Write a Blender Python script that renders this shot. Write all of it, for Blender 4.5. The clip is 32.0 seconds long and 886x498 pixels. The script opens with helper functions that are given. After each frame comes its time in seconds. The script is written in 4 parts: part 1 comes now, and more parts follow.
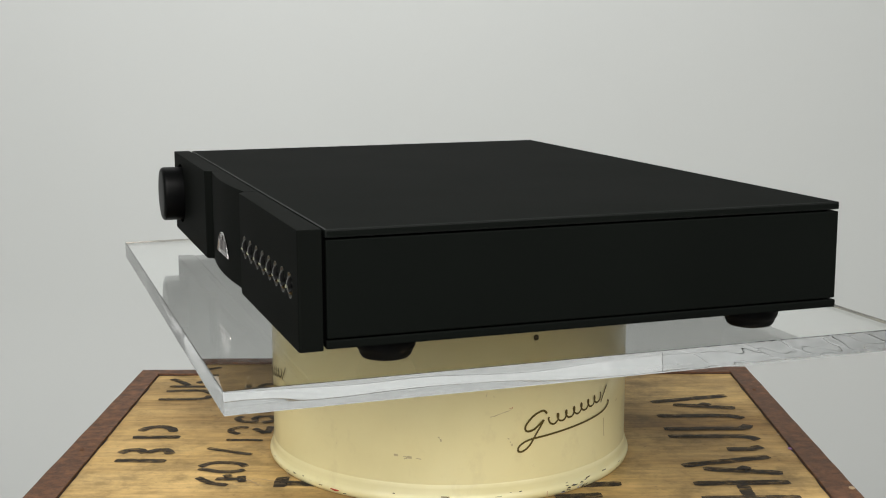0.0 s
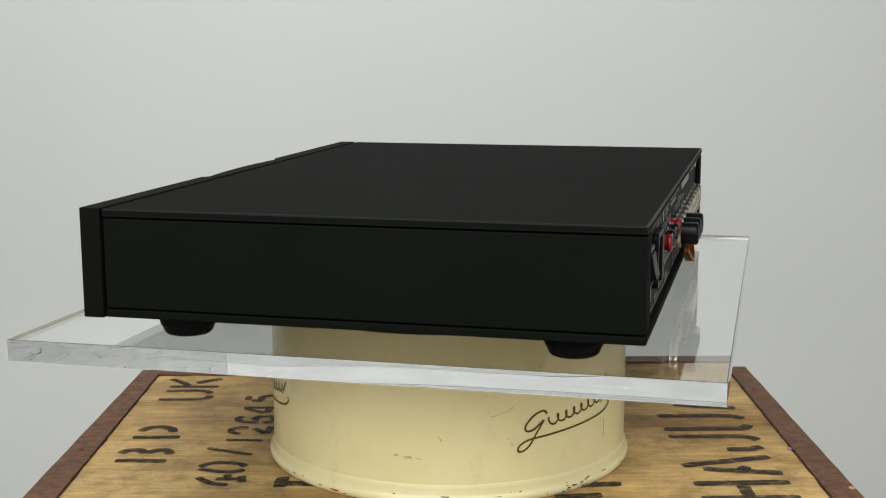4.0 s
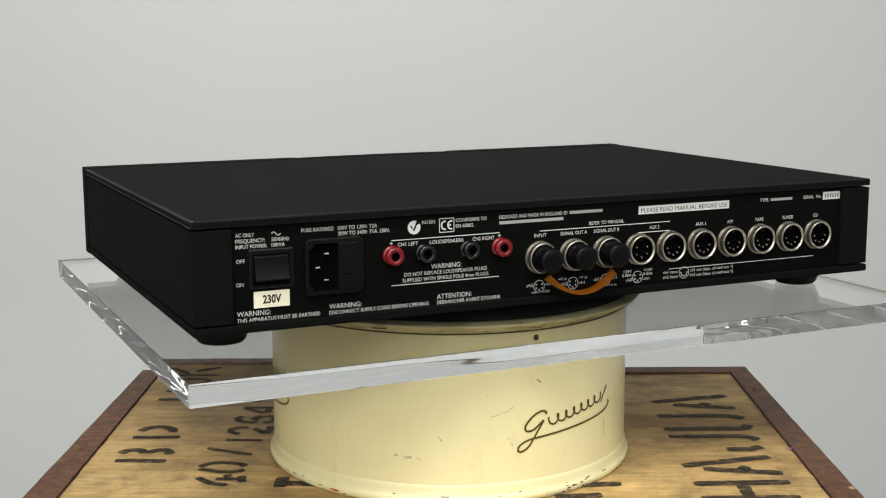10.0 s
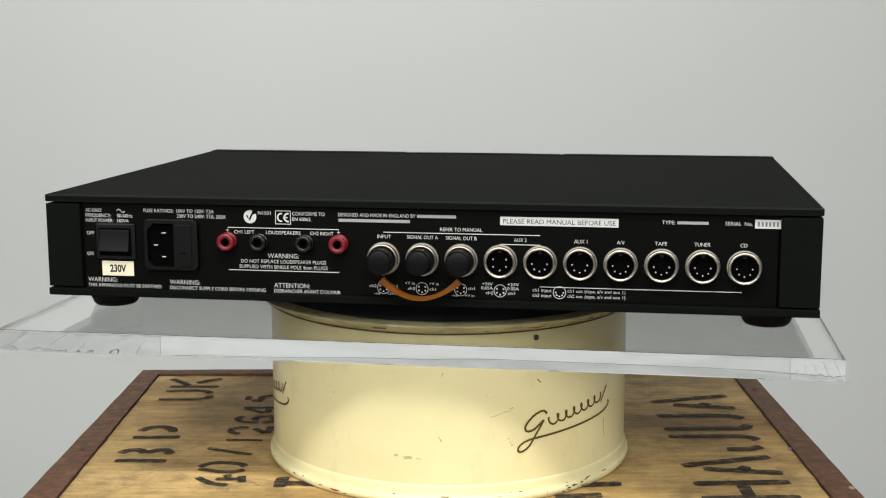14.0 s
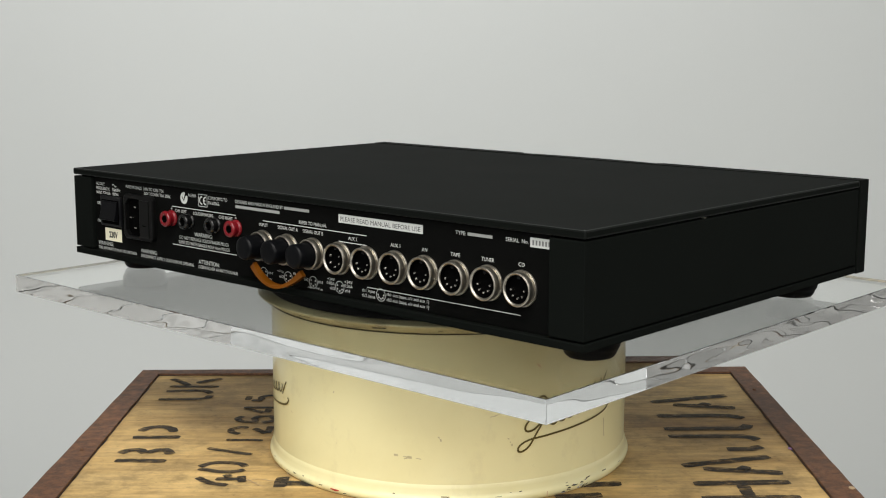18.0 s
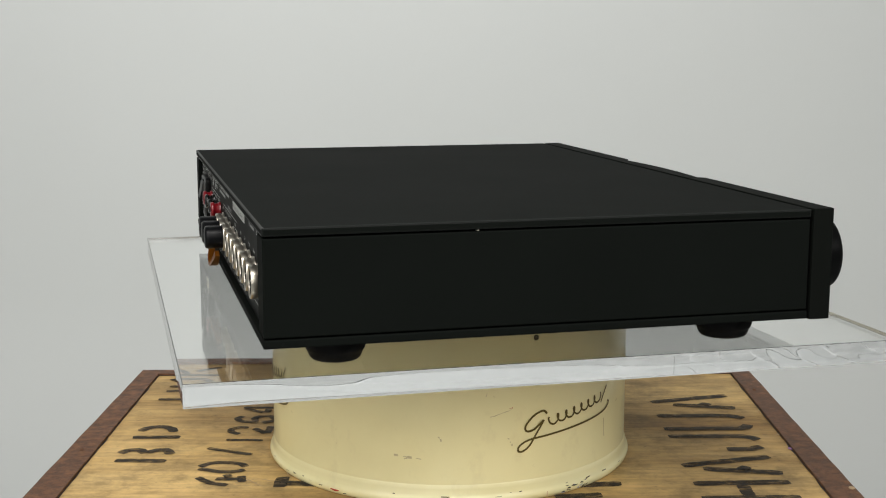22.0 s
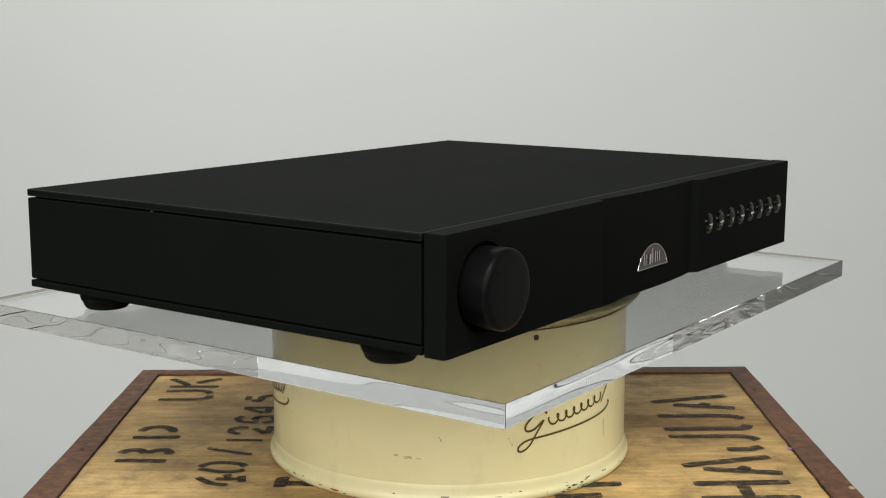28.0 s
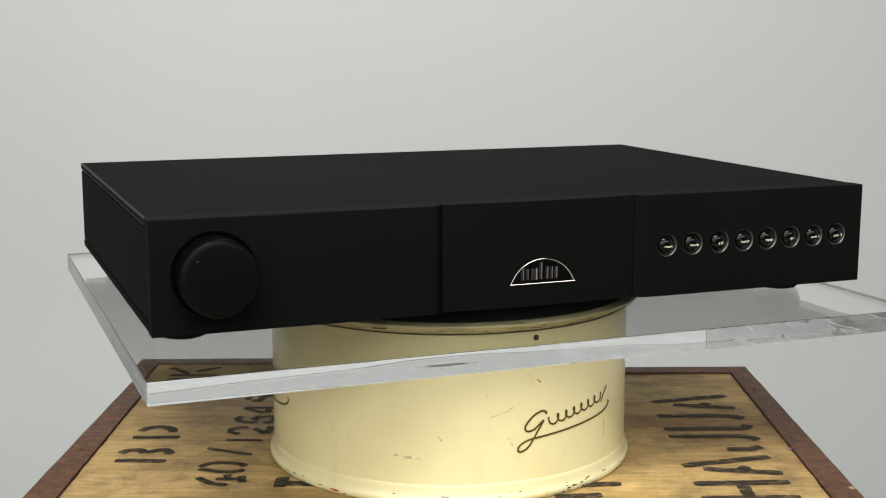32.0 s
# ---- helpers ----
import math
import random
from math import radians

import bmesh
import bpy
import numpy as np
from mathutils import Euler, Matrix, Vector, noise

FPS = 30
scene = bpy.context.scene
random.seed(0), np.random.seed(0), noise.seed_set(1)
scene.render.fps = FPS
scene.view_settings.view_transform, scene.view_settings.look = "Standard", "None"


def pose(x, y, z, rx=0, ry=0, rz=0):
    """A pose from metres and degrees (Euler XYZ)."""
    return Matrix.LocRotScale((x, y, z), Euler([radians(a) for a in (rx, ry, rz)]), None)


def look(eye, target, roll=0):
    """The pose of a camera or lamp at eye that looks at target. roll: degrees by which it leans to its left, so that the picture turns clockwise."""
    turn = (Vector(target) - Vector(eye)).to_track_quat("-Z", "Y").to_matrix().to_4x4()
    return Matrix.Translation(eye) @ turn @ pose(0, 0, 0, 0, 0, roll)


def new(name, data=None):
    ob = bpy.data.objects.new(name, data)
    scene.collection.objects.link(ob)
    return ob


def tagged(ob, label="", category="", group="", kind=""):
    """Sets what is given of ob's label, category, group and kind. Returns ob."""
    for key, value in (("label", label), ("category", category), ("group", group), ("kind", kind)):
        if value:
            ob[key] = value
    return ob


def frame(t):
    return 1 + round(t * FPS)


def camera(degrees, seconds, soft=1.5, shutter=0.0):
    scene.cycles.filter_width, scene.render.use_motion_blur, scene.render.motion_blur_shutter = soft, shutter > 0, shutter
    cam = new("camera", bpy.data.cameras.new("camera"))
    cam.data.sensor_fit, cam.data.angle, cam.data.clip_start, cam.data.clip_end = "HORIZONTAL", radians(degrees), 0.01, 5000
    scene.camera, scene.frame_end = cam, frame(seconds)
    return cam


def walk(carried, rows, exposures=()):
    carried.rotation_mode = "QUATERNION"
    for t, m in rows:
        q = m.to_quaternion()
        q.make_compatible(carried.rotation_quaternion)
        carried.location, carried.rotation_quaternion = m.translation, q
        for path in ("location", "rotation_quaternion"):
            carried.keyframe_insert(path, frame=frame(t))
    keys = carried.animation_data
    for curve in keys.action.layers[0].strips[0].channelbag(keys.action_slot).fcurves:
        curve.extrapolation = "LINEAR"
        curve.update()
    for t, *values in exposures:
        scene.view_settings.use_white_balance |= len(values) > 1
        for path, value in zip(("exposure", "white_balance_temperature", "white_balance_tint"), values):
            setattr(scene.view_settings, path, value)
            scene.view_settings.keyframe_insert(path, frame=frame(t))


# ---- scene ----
# Heights: the crate's top stands at CRATE; the amplifier's underside UNDER above it.
CRATE = 0.60
UNDER = CRATE + 0.127
FEET = 0.0121                     # height of the amplifier's feet
BOARD = UNDER - FEET              # top of the acrylic board
THICK = 0.0119                    # its thickness
MM = 0.001

cam = camera(37.66, 32.0, soft=1.1)
STAND = Matrix.Translation((0, -0.8532, UNDER + 0.1499)) @ pose(0, 0, 0, 90 - 9.467, 0, 0.325) @ pose(0, 0, 0, 0, 0, -0.043)
walk(cam, [(0.0, STAND), (32.0, STAND)])

# ---- light ----
world = bpy.data.worlds.new("room_air")
scene.world = world
world.use_nodes = True
world.node_tree.nodes["Background"].inputs["Color"].default_value = (0.9, 0.95, 1.0, 1)
world.node_tree.nodes["Background"].inputs["Strength"].default_value = 0.05


def area_lamp(name, eye, target, wide, high, watts, tint, spread=180):
    lamp = bpy.data.lights.new(name, "AREA")
    lamp.shape, lamp.size, lamp.size_y, lamp.energy, lamp.color = "RECTANGLE", wide, high, watts, tint
    lamp.spread = radians(spread)
    ob = new(name, lamp)
    ob.matrix_world = look(eye, target)
    return ob


area_lamp("softbox_high", (-0.10, -0.98, UNDER + 1.50), (0.0, -0.10, UNDER), 1.30, 0.16, 28, (1.0, 0.975, 0.93))
area_lamp("softbox_front", (0.0, -1.10, UNDER + 0.68), (0.0, 0.0, UNDER), 3.0, 0.36, 18, (1.0, 0.975, 0.93))
area_lamp("studio_window", (-0.30, -2.40, 1.15), (0.0, 0.0, 0.85), 3.4, 1.1, 21, (1.0, 0.985, 0.96))
area_lamp("backdrop_lamp", (-0.22, 0.25, 2.45), (-0.32, 1.5, 2.0), 0.5, 0.4, 8.8, (1.0, 1.0, 0.98), 110)
scene.view_settings.exposure = 0.0
scene.cycles.caustics_refractive = False
scene.cycles.max_bounces = 32
scene.cycles.transmission_bounces = 32
scene.cycles.glossy_bounces = 16


# ---- materials ----
def material(name):
    m = bpy.data.materials.new(name)
    m.use_nodes = True
    nt = m.node_tree
    return m, nt, nt.nodes["Principled BSDF"]


def link(nt, a, b):
    nt.links.new(a, b)


def coords(nt, scale=(1, 1, 1)):
    tc = nt.nodes.new("ShaderNodeTexCoord")
    mp = nt.nodes.new("ShaderNodeMapping")
    mp.inputs["Scale"].default_value = scale
    link(nt, tc.outputs["Object"], mp.inputs["Vector"])
    return mp.outputs["Vector"]


def noise_of(nt, vec, scale, detail=4.0, rough=0.55):
    n = nt.nodes.new("ShaderNodeTexNoise")
    n.inputs["Scale"].default_value, n.inputs["Detail"].default_value, n.inputs["Roughness"].default_value = scale, detail, rough
    link(nt, vec, n.inputs["Vector"])
    return n.outputs["Fac"]


def ramp_of(nt, fac, stops):
    r = nt.nodes.new("ShaderNodeValToRGB")
    els = r.color_ramp.elements
    while len(els) < len(stops):
        els.new(0.5)
    for e, (at, col) in zip(els, stops):
        e.position, e.color = at, (*col, 1) if len(col) == 3 else col
    link(nt, fac, r.inputs["Fac"])
    return r.outputs["Color"]


def mix_of(nt, fac, a, b, blend="MIX"):
    m = nt.nodes.new("ShaderNodeMix")
    m.data_type, m.blend_type = "RGBA", blend
    for sock, val in ((m.inputs[0], fac), (m.inputs[6], a), (m.inputs[7], b)):
        if isinstance(val, (int, float)):
            sock.default_value = val
        elif isinstance(val, tuple):
            sock.default_value = (*val, 1)
        else:
            link(nt, val, sock)
    return m.outputs[2]


def bump_of(nt, bsdf, height, strength, distance):
    b = nt.nodes.new("ShaderNodeBump")
    b.inputs["Strength"].default_value, b.inputs["Distance"].default_value = strength, distance
    link(nt, height, b.inputs["Height"])
    link(nt, b.outputs["Normal"], bsdf.inputs["Normal"])


def grey(v):
    return (v, v, v)


def coated(name, base, rough, spec=0.5, grain=900, strength=0.12, spread=0.06, metal=0.0):
    """Paint, powder coat, plastic or rubber with fine grain and faint blotches."""
    m, nt, b = material(name)
    vec = coords(nt)
    big = noise_of(nt, vec, 9, 5)
    fine = noise_of(nt, vec, grain, 3)
    lo = tuple(c * 0.92 for c in base)
    hi = tuple(min(1, c * 1.08) for c in base)
    link(nt, ramp_of(nt, big, [(0.3, lo), (0.7, hi)]), b.inputs["Base Color"])
    link(nt, ramp_of(nt, big, [(0.3, grey(max(0, rough - spread))), (0.7, grey(min(1, rough + spread)))]), b.inputs["Roughness"])
    b.inputs["Specular IOR Level"].default_value = spec
    b.inputs["Metallic"].default_value = metal
    if strength:
        bump_of(nt, b, fine, strength, 0.0002)
    return m


M_CASE = coated("black_powder_coat", (0.0049, 0.0059, 0.0052), 0.62, 0.012, spread=0.02)
M_CASE_EDGE = coated("rubbed_black_edge", (0.0050, 0.0060, 0.0054), 0.42, 0.09, strength=0.05, spread=0.05)
M_FASCIA = coated("black_anodised_front", (0.0049, 0.0057, 0.0050), 0.6, 0.014, grain=1400, spread=0.02)
M_REAR = coated("black_rear_paint", (0.0028, 0.0030, 0.0028), 0.5, 0.03)
M_KNOB = coated("black_knob_plastic", (0.0024, 0.0026, 0.0027), 0.40, 0.07, strength=0.05)
M_PLASTIC = coated("black_plastic", (0.0040, 0.0042, 0.0050), 0.32, 0.25, strength=0.05)
M_GLOSS = coated("gloss_black_plastic", (0.002, 0.002, 0.002), 0.05, 0.22, strength=0.0, spread=0.01)
M_RUBBER = coated("black_rubber", (0.0028, 0.0030, 0.0032), 0.6, 0.08, strength=0.2)
# near-black for inserts, sockets, and the shade painted into gaps and recesses
M_BLACK_SHADE = coated("recess_black_and_shade", (0.0012, 0.0012, 0.0012), 0.8, 0.02, strength=0.0)
M_NICKEL = coated("nickel_plate", (0.46, 0.43, 0.37), 0.36, 0.5, grain=500, strength=0.04, metal=1.0)
M_CHROME = coated("smoked_chrome", (0.13, 0.12, 0.12), 0.12, 0.5, strength=0.0, spread=0.03, metal=1.0)
M_CHROME_BRIGHT = coated("bright_chrome", (0.62, 0.58, 0.58), 0.14, 0.5, strength=0.0, spread=0.03, metal=1.0)
M_RED = coated("red_plastic", (0.145, 0.004, 0.008), 0.28, 0.5, strength=0.03)
M_PRINT = coated("white_print", (0.53, 0.55, 0.53), 0.6, 0.3, grain=2500, strength=0.0)
M_LEGEND = coated("pale_green_print", (0.93, 0.97, 0.66), 0.6, 0.1, strength=0.0)
M_CREAM_LABEL = coated("cream_label_paper", (0.80, 0.76, 0.58), 0.6, 0.3, strength=0.0)
M_WHITE_LABEL = coated("white_label_paper", (0.54, 0.56, 0.54), 0.5, 0.3, strength=0.0)
M_FADED_PRINT = coated("faded_white_print", (0.30, 0.31, 0.30), 0.6, 0.3, strength=0.0)
M_BARE = coated("bare_pale_wood", (0.42, 0.31, 0.19), 0.7, 0.2, strength=0.0)
# black of print and chips, and of the crate's painted gap shade
M_INK_SHADE = coated("black_ink_and_gap_shade", (0.012, 0.012, 0.014), 0.6, 0.3, strength=0.0)
M_FADED_INK = coated("faded_grey_ink", (0.16, 0.16, 0.16), 0.6, 0.3, strength=0.0)
M_PIN = coated("tinned_pin", (0.52, 0.51, 0.48), 0.25, 0.5, strength=0.0, metal=1.0)
M_PLATTER = coated("dark_grey_platter", (0.02, 0.02, 0.02), 0.45, 0.4)
M_PALE_WALL = coated("white_emulsion", (0.70, 0.70, 0.68), 0.8, 0.2, grain=60, strength=0.1)
M_ADDED_DRAPE = coated("added_drape_cloth", (0.13, 0.13, 0.13), 0.9, 0.1, grain=300, strength=0.3)
M_GREY_WALL = coated("grey_emulsion", (0.38, 0.38, 0.37), 0.8, 0.2, grain=60, strength=0.1)
M_WALL = coated("charcoal_emulsion", (0.10, 0.10, 0.10), 0.8, 0.2, grain=60, strength=0.1)
M_GOLD_LINE = coated("dark_gold_line_paint", (0.085, 0.064, 0.010), 0.4, 0.4, strength=0.0)
M_VIOLET = coated("violet_paint", (0.30, 0.16, 0.34), 0.5, 0.3, strength=0.0)
M_SMUDGE = coated("brown_smudge", (0.55, 0.49, 0.29), 0.5, 0.3, strength=0.0)
M_PRIMER = coated("pale_blue_grey_primer", (0.42, 0.44, 0.46), 0.6, 0.3, strength=0.1)
M_SCUFF = coated("worn_dark_metal", (0.035, 0.028, 0.02), 0.55, 0.3, strength=0.1)
M_RED_SMEAR = coated("red_paint_smear", (0.42, 0.06, 0.04), 0.5, 0.3, strength=0.05)


def strap_plastic():
    m, nt, b = material("amber_rubber_strap")
    b.inputs["Base Color"].default_value = (0.150, 0.046, 0.0015, 1)
    b.inputs["Roughness"].default_value = 0.38
    b.inputs["Specular IOR Level"].default_value = 0.2
    return m


def glow(name, col, power):
    m, nt, b = material(name)
    b.inputs["Base Color"].default_value = (*col, 1)
    b.inputs["Emission Color"].default_value = (*col, 1)
    b.inputs["Emission Strength"].default_value = power
    return m


def paper_backdrop():
    m, nt, b = material("pale_grey_paper")
    vec = coords(nt)
    big = noise_of(nt, vec, 1.3, 3)
    link(nt, ramp_of(nt, big, [(0.3, (0.635, 0.658, 0.655)), (0.7, (0.655, 0.678, 0.675))]), b.inputs["Base Color"])
    b.inputs["Roughness"].default_value = 0.9
    b.inputs["Specular IOR Level"].default_value = 0.1
    bump_of(nt, b, noise_of(nt, vec, 140, 3), 0.06, 0.001)
    return m


def cream_enamel(name="cream_enamel", dirt=0.0):
    m, nt, b = material(name)
    vec = coords(nt)
    big = noise_of(nt, vec, 14, 6, 0.6)
    spots = noise_of(nt, vec, 120, 4, 0.6)
    streak = noise_of(nt, coords(nt, (34, 34, 24)), 1.0, 7, 0.66)
    base = ramp_of(nt, big, [(0.25, (0.79, 0.735, 0.41)), (0.5, (0.84, 0.79, 0.46)), (0.8, (0.86, 0.82, 0.50))])
    worn = mix_of(nt, ramp_of(nt, streak, [(0.56, grey(0)), (0.82, grey(0.34))]), base, (0.40, 0.33, 0.17))
    flecks = mix_of(nt, ramp_of(nt, spots, [(0.70, grey(0)), (0.78, grey(0.5))]), worn, (0.34, 0.27, 0.13))
    # the lid's grime, with some of its shade put into the colour
    if dirt:
        grime = noise_of(nt, vec, 45, 8, 0.72)
        flecks = mix_of(nt, ramp_of(nt, grime, [(0.42, grey(0)), (0.62, grey(dirt))]), flecks, (0.20, 0.155, 0.07))
    link(nt, flecks, b.inputs["Base Color"])
    b.inputs["Roughness"].default_value = 0.32
    b.inputs["Coat Weight"].default_value = 0.5
    b.inputs["Coat Roughness"].default_value = 0.1
    b.inputs["Specular IOR Level"].default_value = 0.4
    bump_of(nt, b, noise_of(nt, vec, 260, 2), 0.03, 0.0005)
    return m


def plywood():
    m, nt, b = material("old_plywood")
    vec = coords(nt, (1, 1, 1))
    long = noise_of(nt, coords(nt, (5, 34, 34)), 1.0, 7, 0.66)
    wide = noise_of(nt, coords(nt, (2.4, 8, 8)), 1.0, 4, 0.55)
    fine = noise_of(nt, coords(nt, (26, 210, 210)), 1.0, 5, 0.6)
    stain = noise_of(nt, coords(nt, (5, 11, 11)), 1.0, 7, 0.68)
    pores = noise_of(nt, coords(nt, (60, 700, 700)), 1.0, 4, 0.6)
    blotch = noise_of(nt, vec, 34, 6, 0.7)
    spots = noise_of(nt, coords(nt, (1, 1.6, 1)), 170, 5, 0.7)
    base = ramp_of(nt, long, [(0.30, (0.205, 0.113, 0.032)), (0.46, (0.47, 0.302, 0.106)), (0.66, (0.64, 0.446, 0.190))])
    tone = mix_of(nt, 0.5, base, ramp_of(nt, wide, [(0.36, (0.17, 0.092, 0.029)), (0.64, (0.64, 0.446, 0.190))]))
    grain = mix_of(nt, 0.45, tone, ramp_of(nt, fine, [(0.36, grey(0.55)), (0.6, grey(1.12))]), "MULTIPLY")
    worn = mix_of(nt, 0.8, grain, ramp_of(nt, blotch, [(0.34, grey(0.48)), (0.5, grey(0.98)), (0.66, grey(1.25))]), "MULTIPLY")
    speck = mix_of(nt, ramp_of(nt, pores, [(0.62, grey(0)), (0.72, grey(0.55))]), worn, (0.10, 0.06, 0.025))
    specks = mix_of(nt, ramp_of(nt, spots, [(0.60, grey(0)), (0.74, grey(0.75))]), speck, (0.055, 0.034, 0.018))
    dirt = mix_of(nt, ramp_of(nt, stain, [(0.55, grey(0)), (0.74, grey(0.6))]), specks, (0.065, 0.038, 0.016))
    link(nt, dirt, b.inputs["Base Color"])
    b.inputs["Roughness"].default_value = 0.62
    b.inputs["Specular IOR Level"].default_value = 0.3
    bump_of(nt, b, fine, 0.25, 0.0006)
    return m


def rusty_strip():
    m, nt, b = material("rusty_steel_strip")
    vec = coords(nt)
    a = noise_of(nt, vec, 130, 8, 0.72)
    c = noise_of(nt, vec, 11, 5, 0.6)
    base = ramp_of(nt, a, [(0.32, (0.040, 0.018, 0.008)), (0.5, (0.120, 0.052, 0.024)), (0.7, (0.27, 0.118, 0.048))])
    link(nt, mix_of(nt, ramp_of(nt, c, [(0.4, grey(0)), (0.75, grey(0.6))]), base, (0.075, 0.034, 0.017)), b.inputs["Base Color"])
    b.inputs["Roughness"].default_value = 0.62
    b.inputs["Metallic"].default_value = 0.15
    bump_of(nt, b, a, 0.5, 0.0012)
    return m


def stencil_paint():
    m, nt, b = material("worn_black_stencil")
    fine = noise_of(nt, coords(nt, (30, 300, 300)), 1.0, 6, 0.7)
    blot = noise_of(nt, coords(nt), 90, 5, 0.65)
    base = mix_of(nt, ramp_of(nt, fine, [(0.45, grey(0)), (0.75, grey(0.65))]), (0.022, 0.02, 0.018), (0.17, 0.12, 0.07))
    link(nt, mix_of(nt, ramp_of(nt, blot, [(0.55, grey(0)), (0.72, grey(0.7))]), base, (0.20, 0.14, 0.08)), b.inputs["Base Color"])
    thin = noise_of(nt, coords(nt, (90, 260, 260)), 1.0, 5, 0.7)
    link(nt, ramp_of(nt, thin, [(0.32, grey(0.25)), (0.50, grey(0.9))]), b.inputs["Alpha"])
    b.inputs["Roughness"].default_value = 0.75
    b.inputs["Specular IOR Level"].default_value = 0.2
    return m


def clear_acrylic():
    m, nt, b = material("clear_acrylic")
    b.inputs["Base Color"].default_value = (0.985, 0.995, 0.99, 1)
    b.inputs["Roughness"].default_value = 0.0
    b.inputs["IOR"].default_value = 1.49
    b.inputs["Transmission Weight"].default_value = 1.0
    return m


def frosted_acrylic():
    """Hand-broken arris between the faces and the edges of the board."""
    m, nt, b = material("frosted_acrylic_arris")
    b.inputs["Base Color"].default_value = (0.97, 0.98, 0.99, 1)
    b.inputs["IOR"].default_value = 1.49
    b.inputs["Roughness"].default_value = 0.5
    b.inputs["Transmission Weight"].default_value = 0.75
    return m


def rippled_acrylic():
    """Edges of the board: flame-polished, so clear but wavy."""
    m, nt, b = material("rippled_acrylic_edge")
    wave = noise_of(nt, coords(nt, (13, 13, 120)), 1.0, 0.0, 0.5)
    b.inputs["Base Color"].default_value = (0.97, 0.98, 0.99, 1)
    b.inputs["IOR"].default_value = 1.49
    b.inputs["Roughness"].default_value = 0.02
    b.inputs["Transmission Weight"].default_value = 1.0
    bump_of(nt, b, wave, 0.105, 0.0030)
    return m


M_STRAP = strap_plastic()
M_LED = glow("green_lamp", (0.06, 0.26, 0.18), 0.2)
M_PAPER = paper_backdrop()
M_CREAM = cream_enamel()
M_CREAM_DIRTY_SHADED = cream_enamel("grimy_shaded_cream_enamel", 0.5)
M_PLY = plywood()
M_RUST = rusty_strip()
M_STENCIL = stencil_paint()
M_ACRYLIC = clear_acrylic()
M_RIPPLED = rippled_acrylic()
M_FROSTED = frosted_acrylic()


# ---- mesh helpers ----
def mesh_of(name, bm, mats, smooth=False):
    bmesh.ops.recalc_face_normals(bm, faces=bm.faces[:])
    me = bpy.data.meshes.new(name)
    for f in bm.faces:
        f.smooth = smooth
    if smooth:
        for e in bm.edges:
            e.smooth = e.calc_face_angle(0) < 0.7
    bm.to_mesh(me)
    bm.free()
    for m in (mats if isinstance(mats, (list, tuple)) else [mats]):
        me.materials.append(m)
    return me


def part(name, bm, mat, parent, label="", smooth=False):
    ob = new(name, mesh_of(name, bm, mat, smooth))
    ob.parent = parent
    return tagged(ob, label)


def thing(name, label, category, at=(0, 0, 0), group=""):
    ob = new(name)
    ob.empty_display_size = 0.02
    ob.location = at
    return tagged(ob, label, category, group)


def block(bm, x0, x1, y0, y1, z0, z1, bevel=0.0, segments=2):
    """A box between two corners, its edges rounded."""
    m = Matrix.Translation(((x0 + x1) / 2, (y0 + y1) / 2, (z0 + z1) / 2)) @ Matrix.Diagonal((abs(x1 - x0), abs(y1 - y0), abs(z1 - z0), 1))
    made = bmesh.ops.create_cube(bm, size=1, matrix=m)["verts"]
    if bevel:
        edges = list({e for v in made for e in v.link_edges})
        bmesh.ops.bevel(bm, geom=edges, offset=bevel, segments=segments, profile=0.6, affect="EDGES")
    return bm


def boxed(*a, **k):
    return block(bmesh.new(), *a, **k)


def lathe(profile, m=Matrix(), segments=40, bm=None):
    """Turns (radius, height) pairs about the z axis of m; a radius of 0 closes the end."""
    bm = bm or bmesh.new()
    rings = []
    for r, h in profile:
        if r <= 1e-7:
            rings.append([bm.verts.new(m @ Vector((0, 0, h)))])
        else:
            rings.append([bm.verts.new(m @ Vector((r * math.cos(2 * math.pi * k / segments), r * math.sin(2 * math.pi * k / segments), h))) for k in range(segments)])
    for a, b in zip(rings, rings[1:]):
        for k in range(segments):
            n = (k + 1) % segments
            if len(a) == 1 and len(b) == 1:
                continue
            if len(a) == 1:
                bm.faces.new((a[0], b[n], b[k]))
            elif len(b) == 1:
                bm.faces.new((a[k], a[n], b[0]))
            else:
                bm.faces.new((a[k], a[n], b[n], b[k]))
    return bm


def prism(outline, m, depth, bevel=0.0):
    """Extrudes a flat outline (x, y pairs) along the z axis of m by depth."""
    bm = bmesh.new()
    low = [bm.verts.new(m @ Vector((x, y, 0))) for x, y in outline]
    high = [bm.verts.new(m @ Vector((x, y, depth))) for x, y in outline]
    bm.faces.new(low[::-1])
    bm.faces.new(high)
    for k in range(len(outline)):
        n = (k + 1) % len(outline)
        bm.faces.new((low[k], low[n], high[n], high[k]))
    if bevel:
        bmesh.ops.recalc_face_normals(bm, faces=bm.faces[:])
        sharp = [e for e in bm.edges if e.calc_face_angle(0) > 0.6]
        bmesh.ops.bevel(bm, geom=sharp, offset=bevel, segments=2, profile=0.6, affect="EDGES")
    return bm


